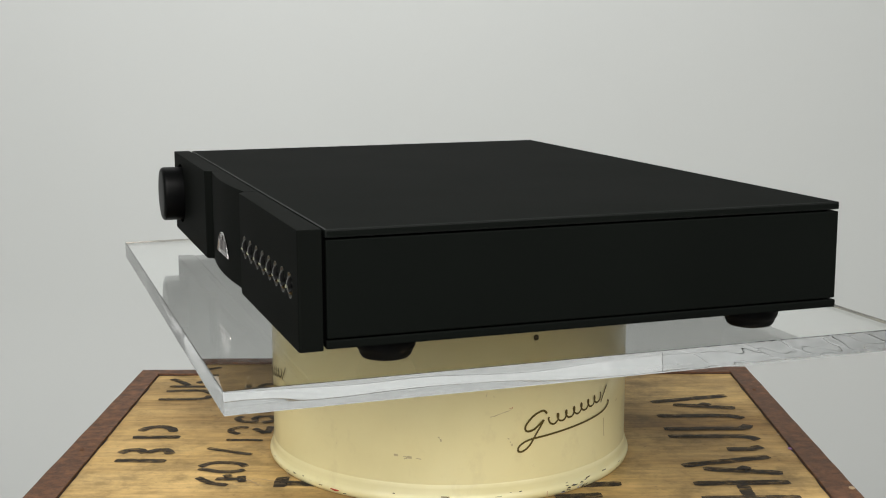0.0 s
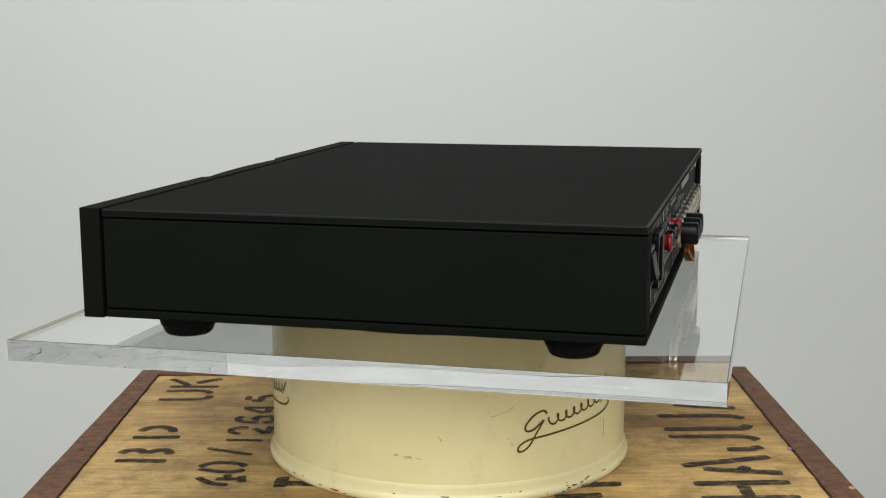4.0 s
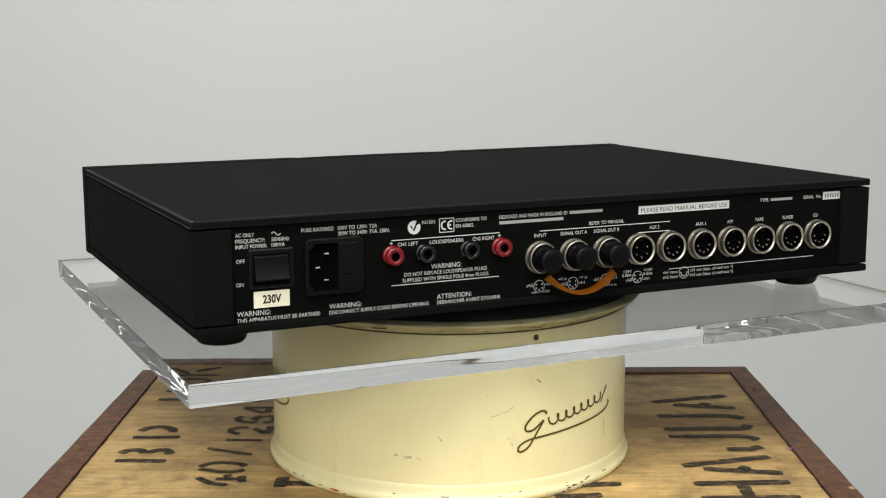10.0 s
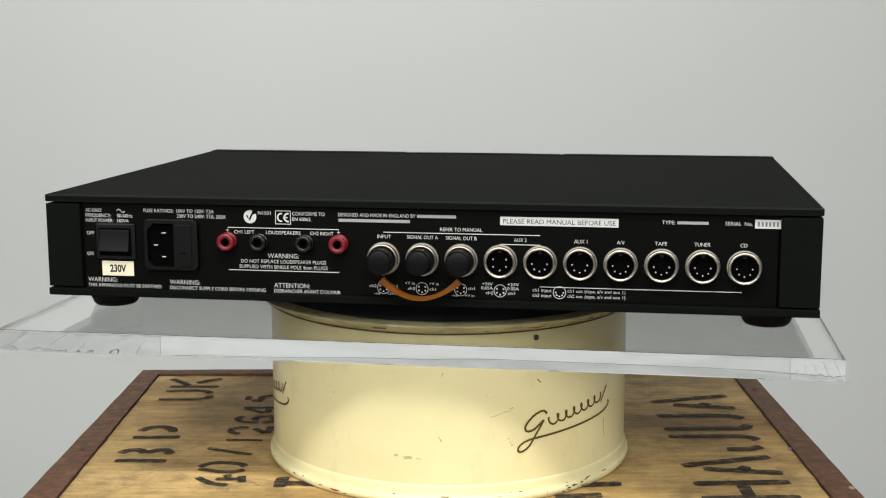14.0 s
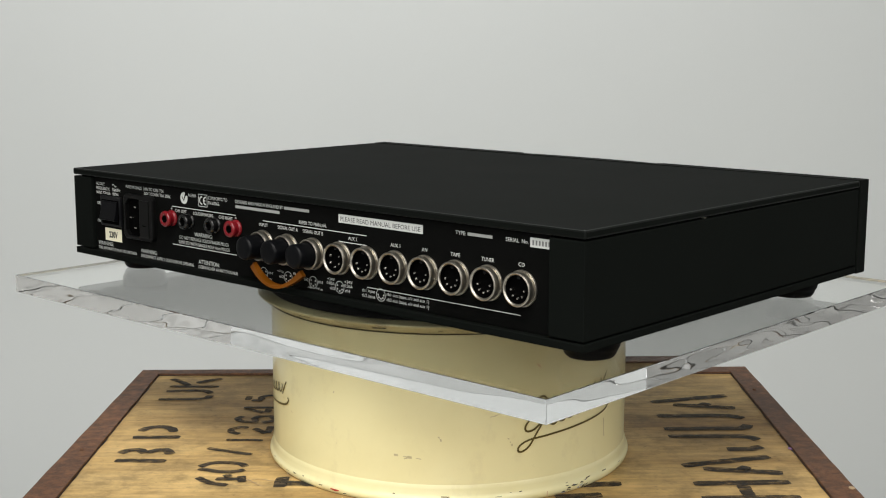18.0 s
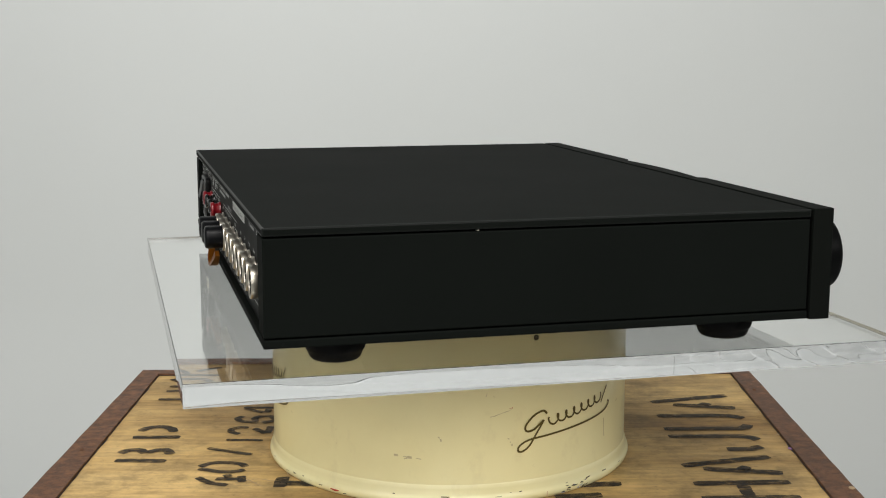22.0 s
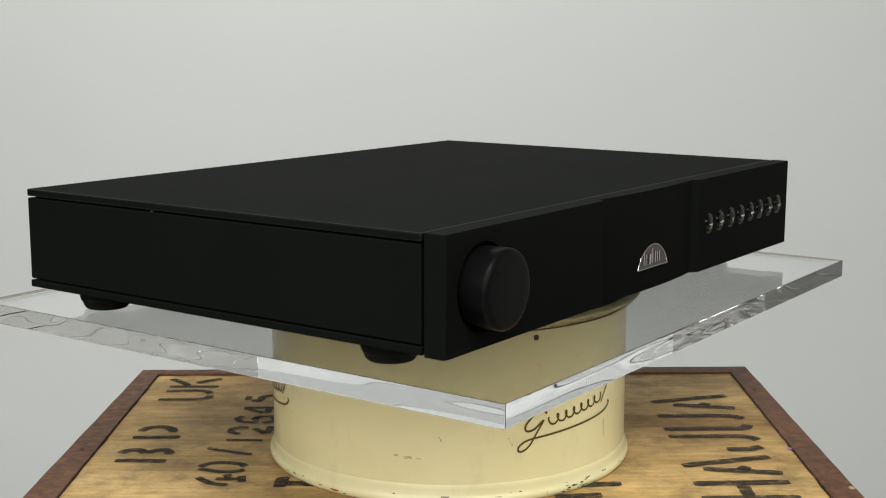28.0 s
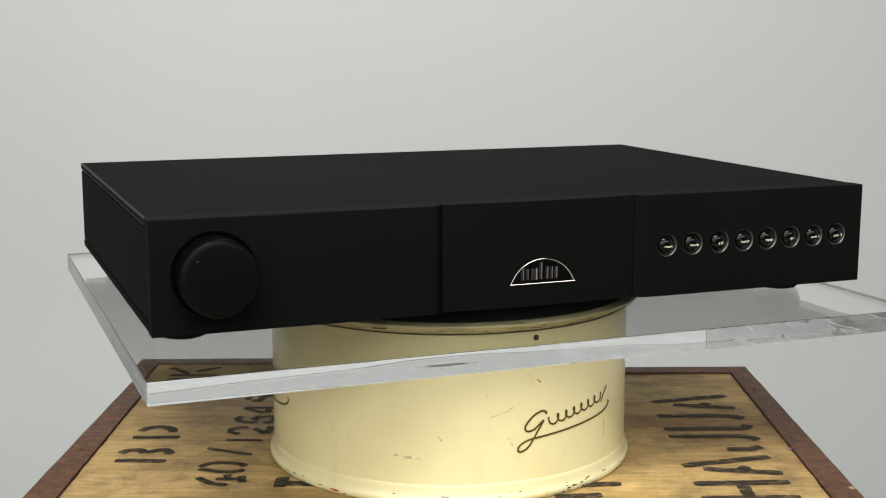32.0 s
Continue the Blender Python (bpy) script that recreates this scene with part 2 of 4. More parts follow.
def ribbon(points, width, place, bm=None, taper=0.0):
    """A flat stroke of the given width along points (u, v); place(u, v) gives its spot in space."""
    bm = bm or bmesh.new()
    last = None
    for i, (u, v) in enumerate(points):
        a, b = points[max(0, i - 1)], points[min(len(points) - 1, i + 1)]
        d = Vector((b[0] - a[0], b[1] - a[1])).normalized()
        w = width * (1 - taper * abs(2 * i / max(1, len(points) - 1) - 1)) / 2
        pair = (bm.verts.new(place(u - d.y * w, v + d.x * w)), bm.verts.new(place(u + d.y * w, v - d.x * w)))
        if last:
            bm.faces.new((last[0], last[1], pair[1], pair[0]))
        last = pair
    return bm


def tube(points, radius, m, sides=8):
    """A round wire along flat points (u, v) of the pose m."""
    bm = bmesh.new()
    last = None
    for i, (u, v) in enumerate(points):
        a, b = points[max(0, i - 1)], points[min(len(points) - 1, i + 1)]
        d = Vector((b[0] - a[0], b[1] - a[1])).normalized()
        ring = [bm.verts.new(m @ Vector((u - d.y * radius * math.cos(q), v + d.x * radius * math.cos(q), radius * math.sin(q)))) for q in (2 * math.pi * k / sides for k in range(sides))]
        if last:
            for k in range(sides):
                bm.faces.new((last[k], last[(k + 1) % sides], ring[(k + 1) % sides], ring[k]))
        else:
            bm.faces.new(ring[::-1])
        last = ring
    bm.faces.new(last)
    return bm


def curved(points, steps=8):
    """A smooth line through the points."""
    out = []
    n = len(points)
    for i in range(n - 1):
        p0, p1, p2, p3 = (Vector(points[max(0, min(n - 1, j))]) for j in (i - 1, i, i + 1, i + 2))
        for k in range(steps):
            t = k / steps
            out.append(tuple(0.5 * ((2 * p1) + (p2 - p0) * t + (2 * p0 - 5 * p1 + 4 * p2 - p3) * t * t + (3 * p1 - p0 - 3 * p2 + p3) * t ** 3)))
    out.append(tuple(points[-1]))
    return out


def cut(ob, bm):
    """Takes the shape of bm out of the mesh of ob."""
    bmesh.ops.recalc_face_normals(bm, faces=bm.faces[:])
    tool = new("cutter", mesh_of("cutter", bm, M_BLACK_SHADE))
    tool.matrix_world = ob.matrix_world.copy()
    mod = ob.modifiers.new("cut", "BOOLEAN")
    mod.operation, mod.object, mod.solver = "DIFFERENCE", tool, "EXACT"
    parent, ob.parent, tool.parent = ob.parent, None, None
    bpy.context.view_layer.update()
    made = bpy.data.meshes.new_from_object(ob.evaluated_get(bpy.context.evaluated_depsgraph_get()))
    ob.modifiers.clear()
    ob.data, ob.parent = made, parent
    bpy.data.objects.remove(tool)


def lettering(body, width, height, bold=0.005):
    """Built-in letters as a flat mesh, its lower left corner at the origin, scaled to a width and a capital height."""
    cu = bpy.data.curves.new("letters", "FONT")
    cu.body, cu.size, cu.resolution_u, cu.offset = body, 1.0, 3, bold
    ob = new("letters", cu)
    bpy.context.view_layer.update()
    me = bpy.data.meshes.new_from_object(ob.evaluated_get(bpy.context.evaluated_depsgraph_get()))
    bpy.data.objects.remove(ob)
    bpy.data.curves.remove(cu)
    bm = bmesh.new()
    bm.from_mesh(me)
    bpy.data.meshes.remove(me)
    x0, x1 = min(v.co.x for v in bm.verts), max(v.co.x for v in bm.verts)
    for v in bm.verts:
        v.co = Vector(((v.co.x - x0) * width / (x1 - x0), v.co.y * height / 0.70, 0))
    return bm


# ---- room ----
def room():
    # seamless paper: floor, a wide bend and the back
    bm = bmesh.new()
    line = [(-2.4, 0.0), (1.1, 0.0)]
    line += [(1.1 + 0.4 * math.sin(a), 0.4 - 0.4 * math.cos(a)) for a in (math.radians(6 * k) for k in range(1, 16))]
    line += [(1.5, 2.6)]
    rows = [[bm.verts.new((x, y, z)) for y, z in line] for x in (-2.2, 2.2)]
    for k in range(len(line) - 1):
        bm.faces.new((rows[0][k], rows[1][k], rows[1][k + 1], rows[0][k + 1]))
    tagged(new("backdrop", mesh_of("backdrop", bm, M_PAPER, True)), "seamless pale grey paper sweep behind the crate", "backdrop", kind="structure")
    sides = (("wall_west", (-2.3, -2.2, -2.5, 1.6, -0.1, 2.6)), ("wall_east", (2.2, 2.3, -2.5, 1.6, -0.1, 2.6)),
             ("wall_south", (-2.3, 2.3, -2.6, -2.5, -0.1, 2.6)), ("wall_north", (-2.3, 2.3, 1.6, 1.7, -0.1, 2.6)),
             ("floor", (-2.3, 2.3, -2.6, 1.7, -0.2, -0.1)), ("ceiling", (-2.3, 2.3, -2.6, 1.7, 2.6, 2.7)))
    for name, b in sides:
        word = name.split("_")[0]
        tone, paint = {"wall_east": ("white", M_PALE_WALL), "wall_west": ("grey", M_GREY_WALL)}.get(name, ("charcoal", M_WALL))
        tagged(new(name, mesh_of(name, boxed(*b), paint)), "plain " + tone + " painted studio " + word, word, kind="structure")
    # unseen drapes added behind the camera to darken reflections, in soft folds
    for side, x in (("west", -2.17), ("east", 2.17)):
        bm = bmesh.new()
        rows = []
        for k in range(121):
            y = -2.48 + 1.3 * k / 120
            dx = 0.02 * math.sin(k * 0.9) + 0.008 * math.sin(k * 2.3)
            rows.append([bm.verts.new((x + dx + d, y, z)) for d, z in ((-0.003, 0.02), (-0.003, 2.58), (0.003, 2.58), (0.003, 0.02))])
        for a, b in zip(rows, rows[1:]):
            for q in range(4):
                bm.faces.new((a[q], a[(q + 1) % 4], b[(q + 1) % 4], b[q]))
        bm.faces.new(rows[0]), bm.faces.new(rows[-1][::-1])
        tagged(new("added_drape_" + side, mesh_of("added_drape_" + side, bm, M_ADDED_DRAPE, True)), "dark grey drape, added out of view to darken reflections", "curtain", kind="structure")


room()


# ---- tea chest ----
def crate():
    ob = thing("crate", "old plywood tea chest with rusty edge strips and black stencils", "crate", (0.0, 0.0, 0.0))
    # outer and inner corners of the edge strips: near left, far left, far right, near right
    near = -0.245
    outer = [(-0.2590, near), (-0.2548, 0.1890), (0.2466, 0.2020), (0.2500, near)]
    inner = [(-0.2358, near), (-0.2385, 0.1765), (0.2304, 0.1840), (0.2290, near)]
    inset = [(x * 0.975, y - 0.007 if y > 0 else y + 0.003) for x, y in outer]
    part("lid", prism(inset, Matrix.Translation((0, 0, CRATE - 0.012)), 0.012), M_PLY, ob, "weathered plywood lid")
    for k in range(4):
        (ax, ay), (bx, by) = inset[k], inset[(k + 1) % 4]
        n = Vector((by - ay, ax - bx)).normalized() * -0.006
        wall = [(ax, ay), (bx, by), (bx - n.x, by - n.y), (ax - n.x, ay - n.y)]
        part("side_panel", prism(wall, Matrix.Translation((0, 0, 0.012)), CRATE - 0.0245), M_PLY, ob)
    part("bottom", prism(inset, Matrix.Translation((0, 0, 0.002)), 0.0095), M_PLY, ob)

    def strip(k):
        """A steel strip over one edge of the lid, worn uneven."""
        bm = bmesh.new()
        a0, a1, b0, b1 = Vector(outer[k]), Vector(outer[k + 1]), Vector(inner[k]), Vector(inner[k + 1])
        rows = []
        for i in range(61):
            t = i / 60
            o, n = a0.lerp(a1, t), b0.lerp(b1, t)
            side = (n - o).normalized()
            n = n + side * 0.0004 * noise.noise(Vector((t * 14, k * 9.0, 2.0)))
            o = o + side * 0.0003 * noise.noise(Vector((t * 20, k * 5.0, 9.0)))
            h = CRATE + 0.0019 + 0.0003 * noise.noise(Vector((t * 11, k * 7.0, 6.0)))
            rows.append([bm.verts.new(c) for c in ((n.x, n.y, CRATE - 0.0005), (n.x, n.y, h), (o.x + side.x * 0.001, o.y + side.y * 0.001, h - 0.0001), (o.x, o.y, h - 0.0012), (o.x, o.y, CRATE - 0.03))])
        for a, b in zip(rows, rows[1:]):
            for q in range(4):
                bm.faces.new((a[q], a[q + 1], b[q + 1], b[q]))
        return part("edge_strip", bm, M_RUST, ob, "rusty steel edge strip")
    for k in range(3):
        strip(k)
        # flat dark line painted for the shade in the gap beside the strip
        bm = bmesh.new()
        b0, b1, o0 = Vector(inner[k]), Vector(inner[k + 1]), Vector(outer[k])
        side = Vector((b1.y - b0.y, b0.x - b1.x)).normalized()
        last = None
        for i in range(81):
            t = i / 80
            c = b0.lerp(b1, t)
            w = 0.0007 + 0.0010 * noise.noise(Vector((t * 23, k * 3.0, 5.0)))
            pair = (bm.verts.new((c.x - side.x * 0.002, c.y - side.y * 0.002, CRATE + 0.0003)), bm.verts.new((c.x + side.x * w, c.y + side.y * w, CRATE + 0.0003)))
            if last:
                bm.faces.new((last[0], last[1], pair[1], pair[0]))
            last = pair
        part("gap_shade", bm, M_INK_SHADE, ob, "dark line for the shade in the gap along the strip")
    for x, y in ((-0.2462, -0.020), (0.2368, 0.128)):
        part("nail", lathe([(0, CRATE + 0.0034), (0.0010, CRATE + 0.0031), (0.0015, CRATE + 0.0022), (0.0015, CRATE + 0.001)], Matrix.Translation((x, y, 0)), 10), M_RUST, ob)

    for x, y, r, mat in ((0.2290, -0.0116, 0.0017, M_VIOLET), (0.2330, 0.0601, 0.0011, M_BARE), (0.2284, 0.0196, 0.0011, M_BARE), (0.2455, -0.0925, 0.0022, M_BARE)):
        rim = [(x + r * (0.8 + 0.5 * noise.noise(Vector((x * 90, a, 1)))) * math.cos(a), y + r * 1.5 * (0.8 + 0.5 * noise.noise(Vector((a, y * 90, 2)))) * math.sin(a)) for a in (k * math.pi / 5 for k in range(10))]
        part("paint_spot", prism(rim, Matrix.Translation((0, 0, CRATE + 0.0004)), 0.0003 if r < 0.002 else 0.0018), mat, ob, "small spot of paint")

    # stencil strokes, u along the crate's width and v along its depth, in millimetres
    def at(u, v):
        return Vector((u * MM * 1.0223, v * MM * 1.0223 + 0.0189, CRATE + 0.0004))

    def brush(bm, pts, wide, lift):
        """One stencilled stroke: rounded ends and uneven edges."""
        far = [0.0]
        for p, q in zip(pts, pts[1:]):
            far.append(far[-1] + math.dist(p, q))
        last = None
        for k, (u, v) in enumerate(pts):
            a, b = pts[max(0, k - 1)], pts[min(len(pts) - 1, k + 1)]
            d = Vector((b[0] - a[0], b[1] - a[1])).normalized()
            end = min(1.0, min(far[k], far[-1] - far[k]) / (0.4 * wide))
            pair = []
            for sgn in (1, -1):
                w = 0.92 * wide / 2 * (0.72 + 0.28 * math.sqrt(max(0.0, 1 - (1 - end) ** 2))) * (1 + 0.16 * noise.noise(Vector((u * 0.45, v * 0.45, 3 * sgn))))
                pair.append(bm.verts.new(at(u - sgn * d.y * w, v + sgn * d.x * w) + Vector((0, 0, lift))))
            if last:
                bm.faces.new((last[0], last[1], pair[1], pair[0]))
            last = pair

    def mark(name, strokes, wide):
        bm = bmesh.new()
        for n, line in enumerate(strokes):
            pts = curved(line, 8) if len(line) > 2 else [tuple(Vector(line[0]).lerp(Vector(line[1]), k / 16)) for k in range(17)]
            pts = [(u + 0.4 * noise.noise(Vector((u * 0.3, v * 0.3, 1))), v + 0.5 * noise.noise(Vector((u * 0.2, v * 0.3, 4)))) for u, v in pts]
            brush(bm, pts, wide, n * 0.00012)
        part(name, bm, M_STENCIL, ob, "worn black stencil letter")

    def digit(name, v0, strokes, wide):
        """A figure that reads away from the near edge: across along the depth, upright to the left."""
        mark(name, [[(-124 - b, v0 + a) for a, b in line] for line in strokes], wide)
    mark("stencil_b", [[(-215, -55), (-182, -56)], [(-215, -41), (-211, -35), (-203, -35), (-199, -41)], [(-198, -40), (-192, -35), (-186, -35), (-182, -43)]], 7.5)
    mark("stencil_p", [[(-215, -7), (-183, -6)], [(-213, 7), (-209, 14), (-200, 17), (-193, 12), (-190, 5)]], 7.5)
    mark("stencil_u", [[(-217, 108), (-196, 110), (-187, 108), (-182, 102)], [(-218, 85), (-192, 86), (-183, 89), (-181, 96)]], 6.5)
    mark("stencil_k", [[(-217, 121), (-179, 121)], [(-220, 143), (-210, 133), (-203, 124)], [(-198, 131), (-190, 138), (-181, 144)]], 6.5)
    mark("stencil_four", [[(-156, -87), (-146, -97), (-135, -101)], [(-144, -90), (-128, -90)], [(-129, -85), (-127, -96)], [(-140, -86), (-135, -84)]], 6)
    mark("stencil_zero", [[(-158, -67), (-152, -60), (-144, -59), (-134, -61), (-129, -67)], [(-158, -71), (-146, -76), (-137, -77), (-129, -73)]], 6)
    mark("stencil_slash", [[(-160, -30), (-129, -43)]], 5)
    mark("stencil_one", [[(-151, -12), (-126, -13)]], 4.5)
    digit("stencil_two", 0, [[(1, 20), (5, 26), (11, 27), (16, 22), (15, 16)], [(13, 12), (7, 6), (2, 2.5)], [(2, 1), (18, 1)]], 5.5)
    digit("stencil_six", 25, [[(17, 24), (11, 27), (5, 22), (2, 11)], [(2, 8), (6, 1), (12, 1), (17, 5), (16, 12), (11, 15), (5, 13)]], 5.5)
    digit("stencil_four", 50, [[(14, 27), (14, 1)], [(11, 25), (1, 11)], [(1, 8), (10, 8)]], 5.5)
    digit("stencil_five", 79, [[(16, 27), (5, 27)], [(4, 24), (3, 16)], [(5, 16), (11, 18), (16, 13), (16, 6), (10, 1), (3, 3)]], 5.5)
    for pts in ([(-133, -98), (-118, -90), (-108, -93), (-98, -86)], [(-128, -86), (-119, -97), (-112, -104)], [(-112, -62), (-104, -72), (-100, -84)]):
        part("scratch", ribbon(curved(pts, 6), 0.9, at, taper=0.7), M_BARE, ob, "pale scratch in the plywood")
    mark("stencil_a", [[(149, 79), (208, 97)], [(164, 72), (208, 64)], [(185, 70), (190, 76)]], 9)
    mark("stencil_u", [[(148, 44), (190, 45), (202, 43), (208, 38)], [(148, 13), (190, 14), (203, 15), (208, 23)]], 9)
    mark("stencil_j", [[(148, -4), (190, -3), (202, -5), (207, -11)], [(182, -31), (196, -31), (206, -26)]], 9)
    mark("stencil_a", [[(147, -64), (206, -46)], [(159, -70), (207, -78)], [(182, -67), (188, -72)]], 9)
    mark("stencil_h", [[(148, -97), (207, -94)], [(177, -100), (177, -118)], [(148, -123), (207, -121)]], 9)
    mark("stencil_t", [[(-103, -86), (-103, -104)], [(-104, -97), (-80, -99)]], 9)
    mark("stencil_bar", [[(78, -100), (104, -97)], [(62, -121), (90, -117)]], 9)
    return ob


crate()


# ---- cream tin ----
TIN_R = 0.1180


def tin():
    ob = thing("tin", "round cream enamelled tin with scuffed rims and gold script", "tin", (-0.0009, 0, CRATE))
    h = UNDER - CRATE

    def z(v):
        return h + v
    body = [(TIN_R - 0.004, z(-0.122)), (TIN_R, z(-0.121)), (TIN_R, z(-0.080)), (TIN_R, z(-0.045)), (TIN_R, z(-0.0327)), (TIN_R - 0.003, z(-0.0322))]
    part("body", lathe(body, segments=128), M_CREAM, ob, "cream enamel wall", True)
    base = [(0.0, 0.0), (TIN_R - 0.003, 0.0), (0.1194, 0.0003), (0.1204, 0.0014), (0.1209, 0.0030), (0.1207, 0.0042), (0.1203, 0.0049), (0.1197, 0.0057), (0.1192, 0.0070), (0.1188, 0.0098), (0.1184, 0.0120), (TIN_R - 0.0005, 0.0134)]
    part("base_rim", lathe(base, segments=128), M_CREAM, ob, "rounded cream base rim with chipped paint", True)
    lid = [(TIN_R - 0.0006, z(-0.0328)), (0.1186, z(-0.0323)), (0.1190, z(-0.0318)), (0.1194, z(-0.0315)), (0.1215, z(-0.0304)), (0.1240, z(-0.0290)), (0.1258, z(-0.0277)), (0.1267, z(-0.0268)), (0.1266, z(-0.0261)), (0.1255, z(-0.0257)), (0.124, z(-0.0255)), (0.0, z(-0.0255))]
    part("lid", lathe(lid, segments=128), M_CREAM_DIRTY_SHADED, ob, "flared cream lid with grimy worn edge, colour darkened for shade", True)

    part("seam", lathe([(0.1187, z(-0.0328)), (0.1192, z(-0.0325)), (0.1192, z(-0.0322)), (0.1187, z(-0.0319))], segments=128), M_SCUFF, ob, "thin dark seam under the lid", True)

    def on(r):
        def place(a, v):
            t = math.radians(a)
            return Vector((r * math.sin(t), -r * math.cos(t), z(v * MM)))
        return place

    # script emblem: a looped flourish over a long underline, angle in degrees and height in millimetres
    k = 0.118 * math.radians(1) * 1000

    def emblem(turn):
        bm = bmesh.new()

        def place(a, v):
            return on(TIN_R + 0.0004)(a / k + turn, v)

        def stroke(pts, w):
            ribbon([(a, v) for a, v in curved([(p * k, q) for p, q in pts], 8)], w, place, bm)
        stroke([(29.8, -75.0), (28.4, -72.8), (25.4, -75.0), (22.8, -80.5), (23.0, -84.0), (25.4, -83.6), (28.6, -78.8)], 1.3)
        stroke([(28.8, -78.6), (26.2, -86.5), (24.0, -93.2), (21.8, -96.2), (20.4, -95.6), (21.0, -92.4), (24.0, -89.6), (30.0, -88.4), (40.0, -86.6), (50.0, -84.6), (55.6, -82.4), (57.8, -79.2), (57.2, -77.4)], 1.2)
        wave = [(30.6 + 22.0 * t - 0.9 * math.sin(t * 44), -80.0 + 7.0 * t + 2.7 * math.cos(t * 44)) for t in (j / 40 for j in range(41))]
        stroke(wave, 1.15)
        stroke([(53.0, -77.0), (54.6, -72.0), (56.4, -67.4)], 1.1)
        part("script_emblem", bm, M_GOLD_LINE, ob, "dark gold looped script flourish")
    emblem(0)
    emblem(-116.5)

    # a drilled hole, scratches and chips
    t = math.radians(25.9)
    m = Matrix.Translation((TIN_R * math.sin(t), -TIN_R * math.cos(t), z(-0.0370))) @ pose(0, 0, 0, 90, 0, 25.9)
    part("rivet", lathe([(0, 0.0009), (0.0013, 0.0008), (0.0018, 0.0002), (0.0018, -0.001)], m, 14), M_SCUFF, ob, "dark rivet")
    rnd = random.Random(5)
    for j in range(40):
        a = rnd.uniform(-66, 66)
        q = rnd.uniform(-30.2, -27.6)
        r = 0.1224 + (q + 30.2) * 0.0014
        part("chip", ribbon([(a * k, q), ((a + rnd.uniform(0.5, 2.6)) * k, q + rnd.uniform(-0.2, 0.2))], rnd.uniform(0.2, 0.6), lambda a, v: on(r)(a / k, v)), M_SCUFF, ob)

    def scratch(a0, v0, a1, v1, w, mat, name="scratch"):
        pts = [(a0 + (a1 - a0) * j / 6 + rnd.uniform(-0.15, 0.15), v0 + (v1 - v0) * j / 6 + rnd.uniform(-0.25, 0.25)) for j in range(7)]
        bm = bmesh.new()
        for j in range(6):
            if rnd.random() < 0.75:
                ribbon([(pts[j][0] * k, pts[j][1]), (pts[j + 1][0] * k, pts[j + 1][1])], w * rnd.uniform(0.4, 1.2), lambda a, v: on(TIN_R + 0.0003)(a / k, v), bm)
        if bm.verts:
            part(name, bm, mat, ob)
    scratch(12.0, -73.4, 18.4, -69.6, 0.5, M_SMUDGE)
    scratch(17.2, -69.6, 18.6, -68.6, 0.5, M_RED_SMEAR, "red_mark")
    scratch(26.4, -53.0, 27.6, -55.5, 0.9, M_RED_SMEAR, "red_mark")
    scratch(54.8, -88.0, 55.4, -100.0, 1.0, M_SMUDGE)
    scratch(17.0, -86.0, 18.6, -92.0, 0.9, M_SMUDGE)
    scratch(-16.0, -97.0, -8.0, -98.5, 1.2, M_SMUDGE)
    scratch(-13.0, -99.0, -11.0, -98.0, 1.0, M_SMUDGE)
    for j in range(9):
        a, v = rnd.uniform(-75, 75), rnd.uniform(-105, -42)
        scratch(a, v, a + rnd.uniform(-1.4, 1.4), v + rnd.uniform(-3, 3), rnd.uniform(0.5, 1.1), M_SMUDGE)
    # chips along the lid's seam and the base
    for j in range(22):
        a = rnd.uniform(-70, 70)
        pts = [(a + d, -32.2 + rnd.uniform(-0.25, 0.25)) for d in (0, rnd.uniform(0.6, 3.0))]
        part("chip", ribbon([(p * k, q) for p, q in pts], rnd.uniform(0.25, 0.6), lambda a, v: on(0.1190)(a / k, v)), M_SCUFF, ob)
    for j in range(26):
        a = rnd.uniform(-70, 70)
        q = rnd.uniform(-126, -119.5)
        r = 0.1206 if q < -125 else 0.1211
        part("chip", ribbon([(a * k, q), ((a + rnd.uniform(0.4, 2.4)) * k, q + rnd.uniform(-0.4, 0.4))], rnd.uniform(0.2, 0.6), lambda a, v: on(r)(a / k, v)), M_SCUFF, ob)
    part("red_mark", ribbon([(-36.5 * k, -123.8), (-35.0 * k, -124.3), (-33.4 * k, -124.0)], 1.3, lambda a, v: on(0.1211)(a / k, v), taper=0.5), M_RED_SMEAR, ob, "red paint smear")
    part("red_mark", ribbon([(29.4 * k, -122.6), (29.2 * k, -125.6)], 0.5, lambda a, v: on(0.1211)(a / k, v), taper=0.5), M_RED_SMEAR, ob, "red paint smear")
    for j in range(16):
        a, q = rnd.uniform(33.5, 44.0), rnd.uniform(-125.6, -121.5)
        line = [(a * k, q), ((a + rnd.uniform(0.3, 0.8)) * k, q + rnd.uniform(-0.3, 0.5)), ((a + rnd.uniform(0.9, 1.8)) * k, q + rnd.uniform(-0.8, 0.8))]
        part("chip", ribbon(line, rnd.uniform(0.4, 1.1), lambda a, v: on(0.1211 + j * 0.00001)(a / k, v), taper=0.6), (M_SCUFF, M_PRIMER, M_INK_SHADE)[j % 3], ob, "chipped paint with pale primer" if j % 3 == 1 else "")
    return ob


tin()


# ---- turning plate and acrylic board ----
def platter():
    ob = thing("turntable_platter", "low dark grey turntable platter on the tin's lid", "turntable", (0, 0, BOARD - THICK))
    h = (UNDER - 0.0255) - (BOARD - THICK)
    part("disc", lathe([(0, h), (0.1165, h), (0.1190, h + 0.0004), (0.1195, -0.0006), (0.1185, -0.0001), (0, -0.0001)], segments=96), M_PLATTER, ob, smooth=False)
    return ob


PLATTER = platter()


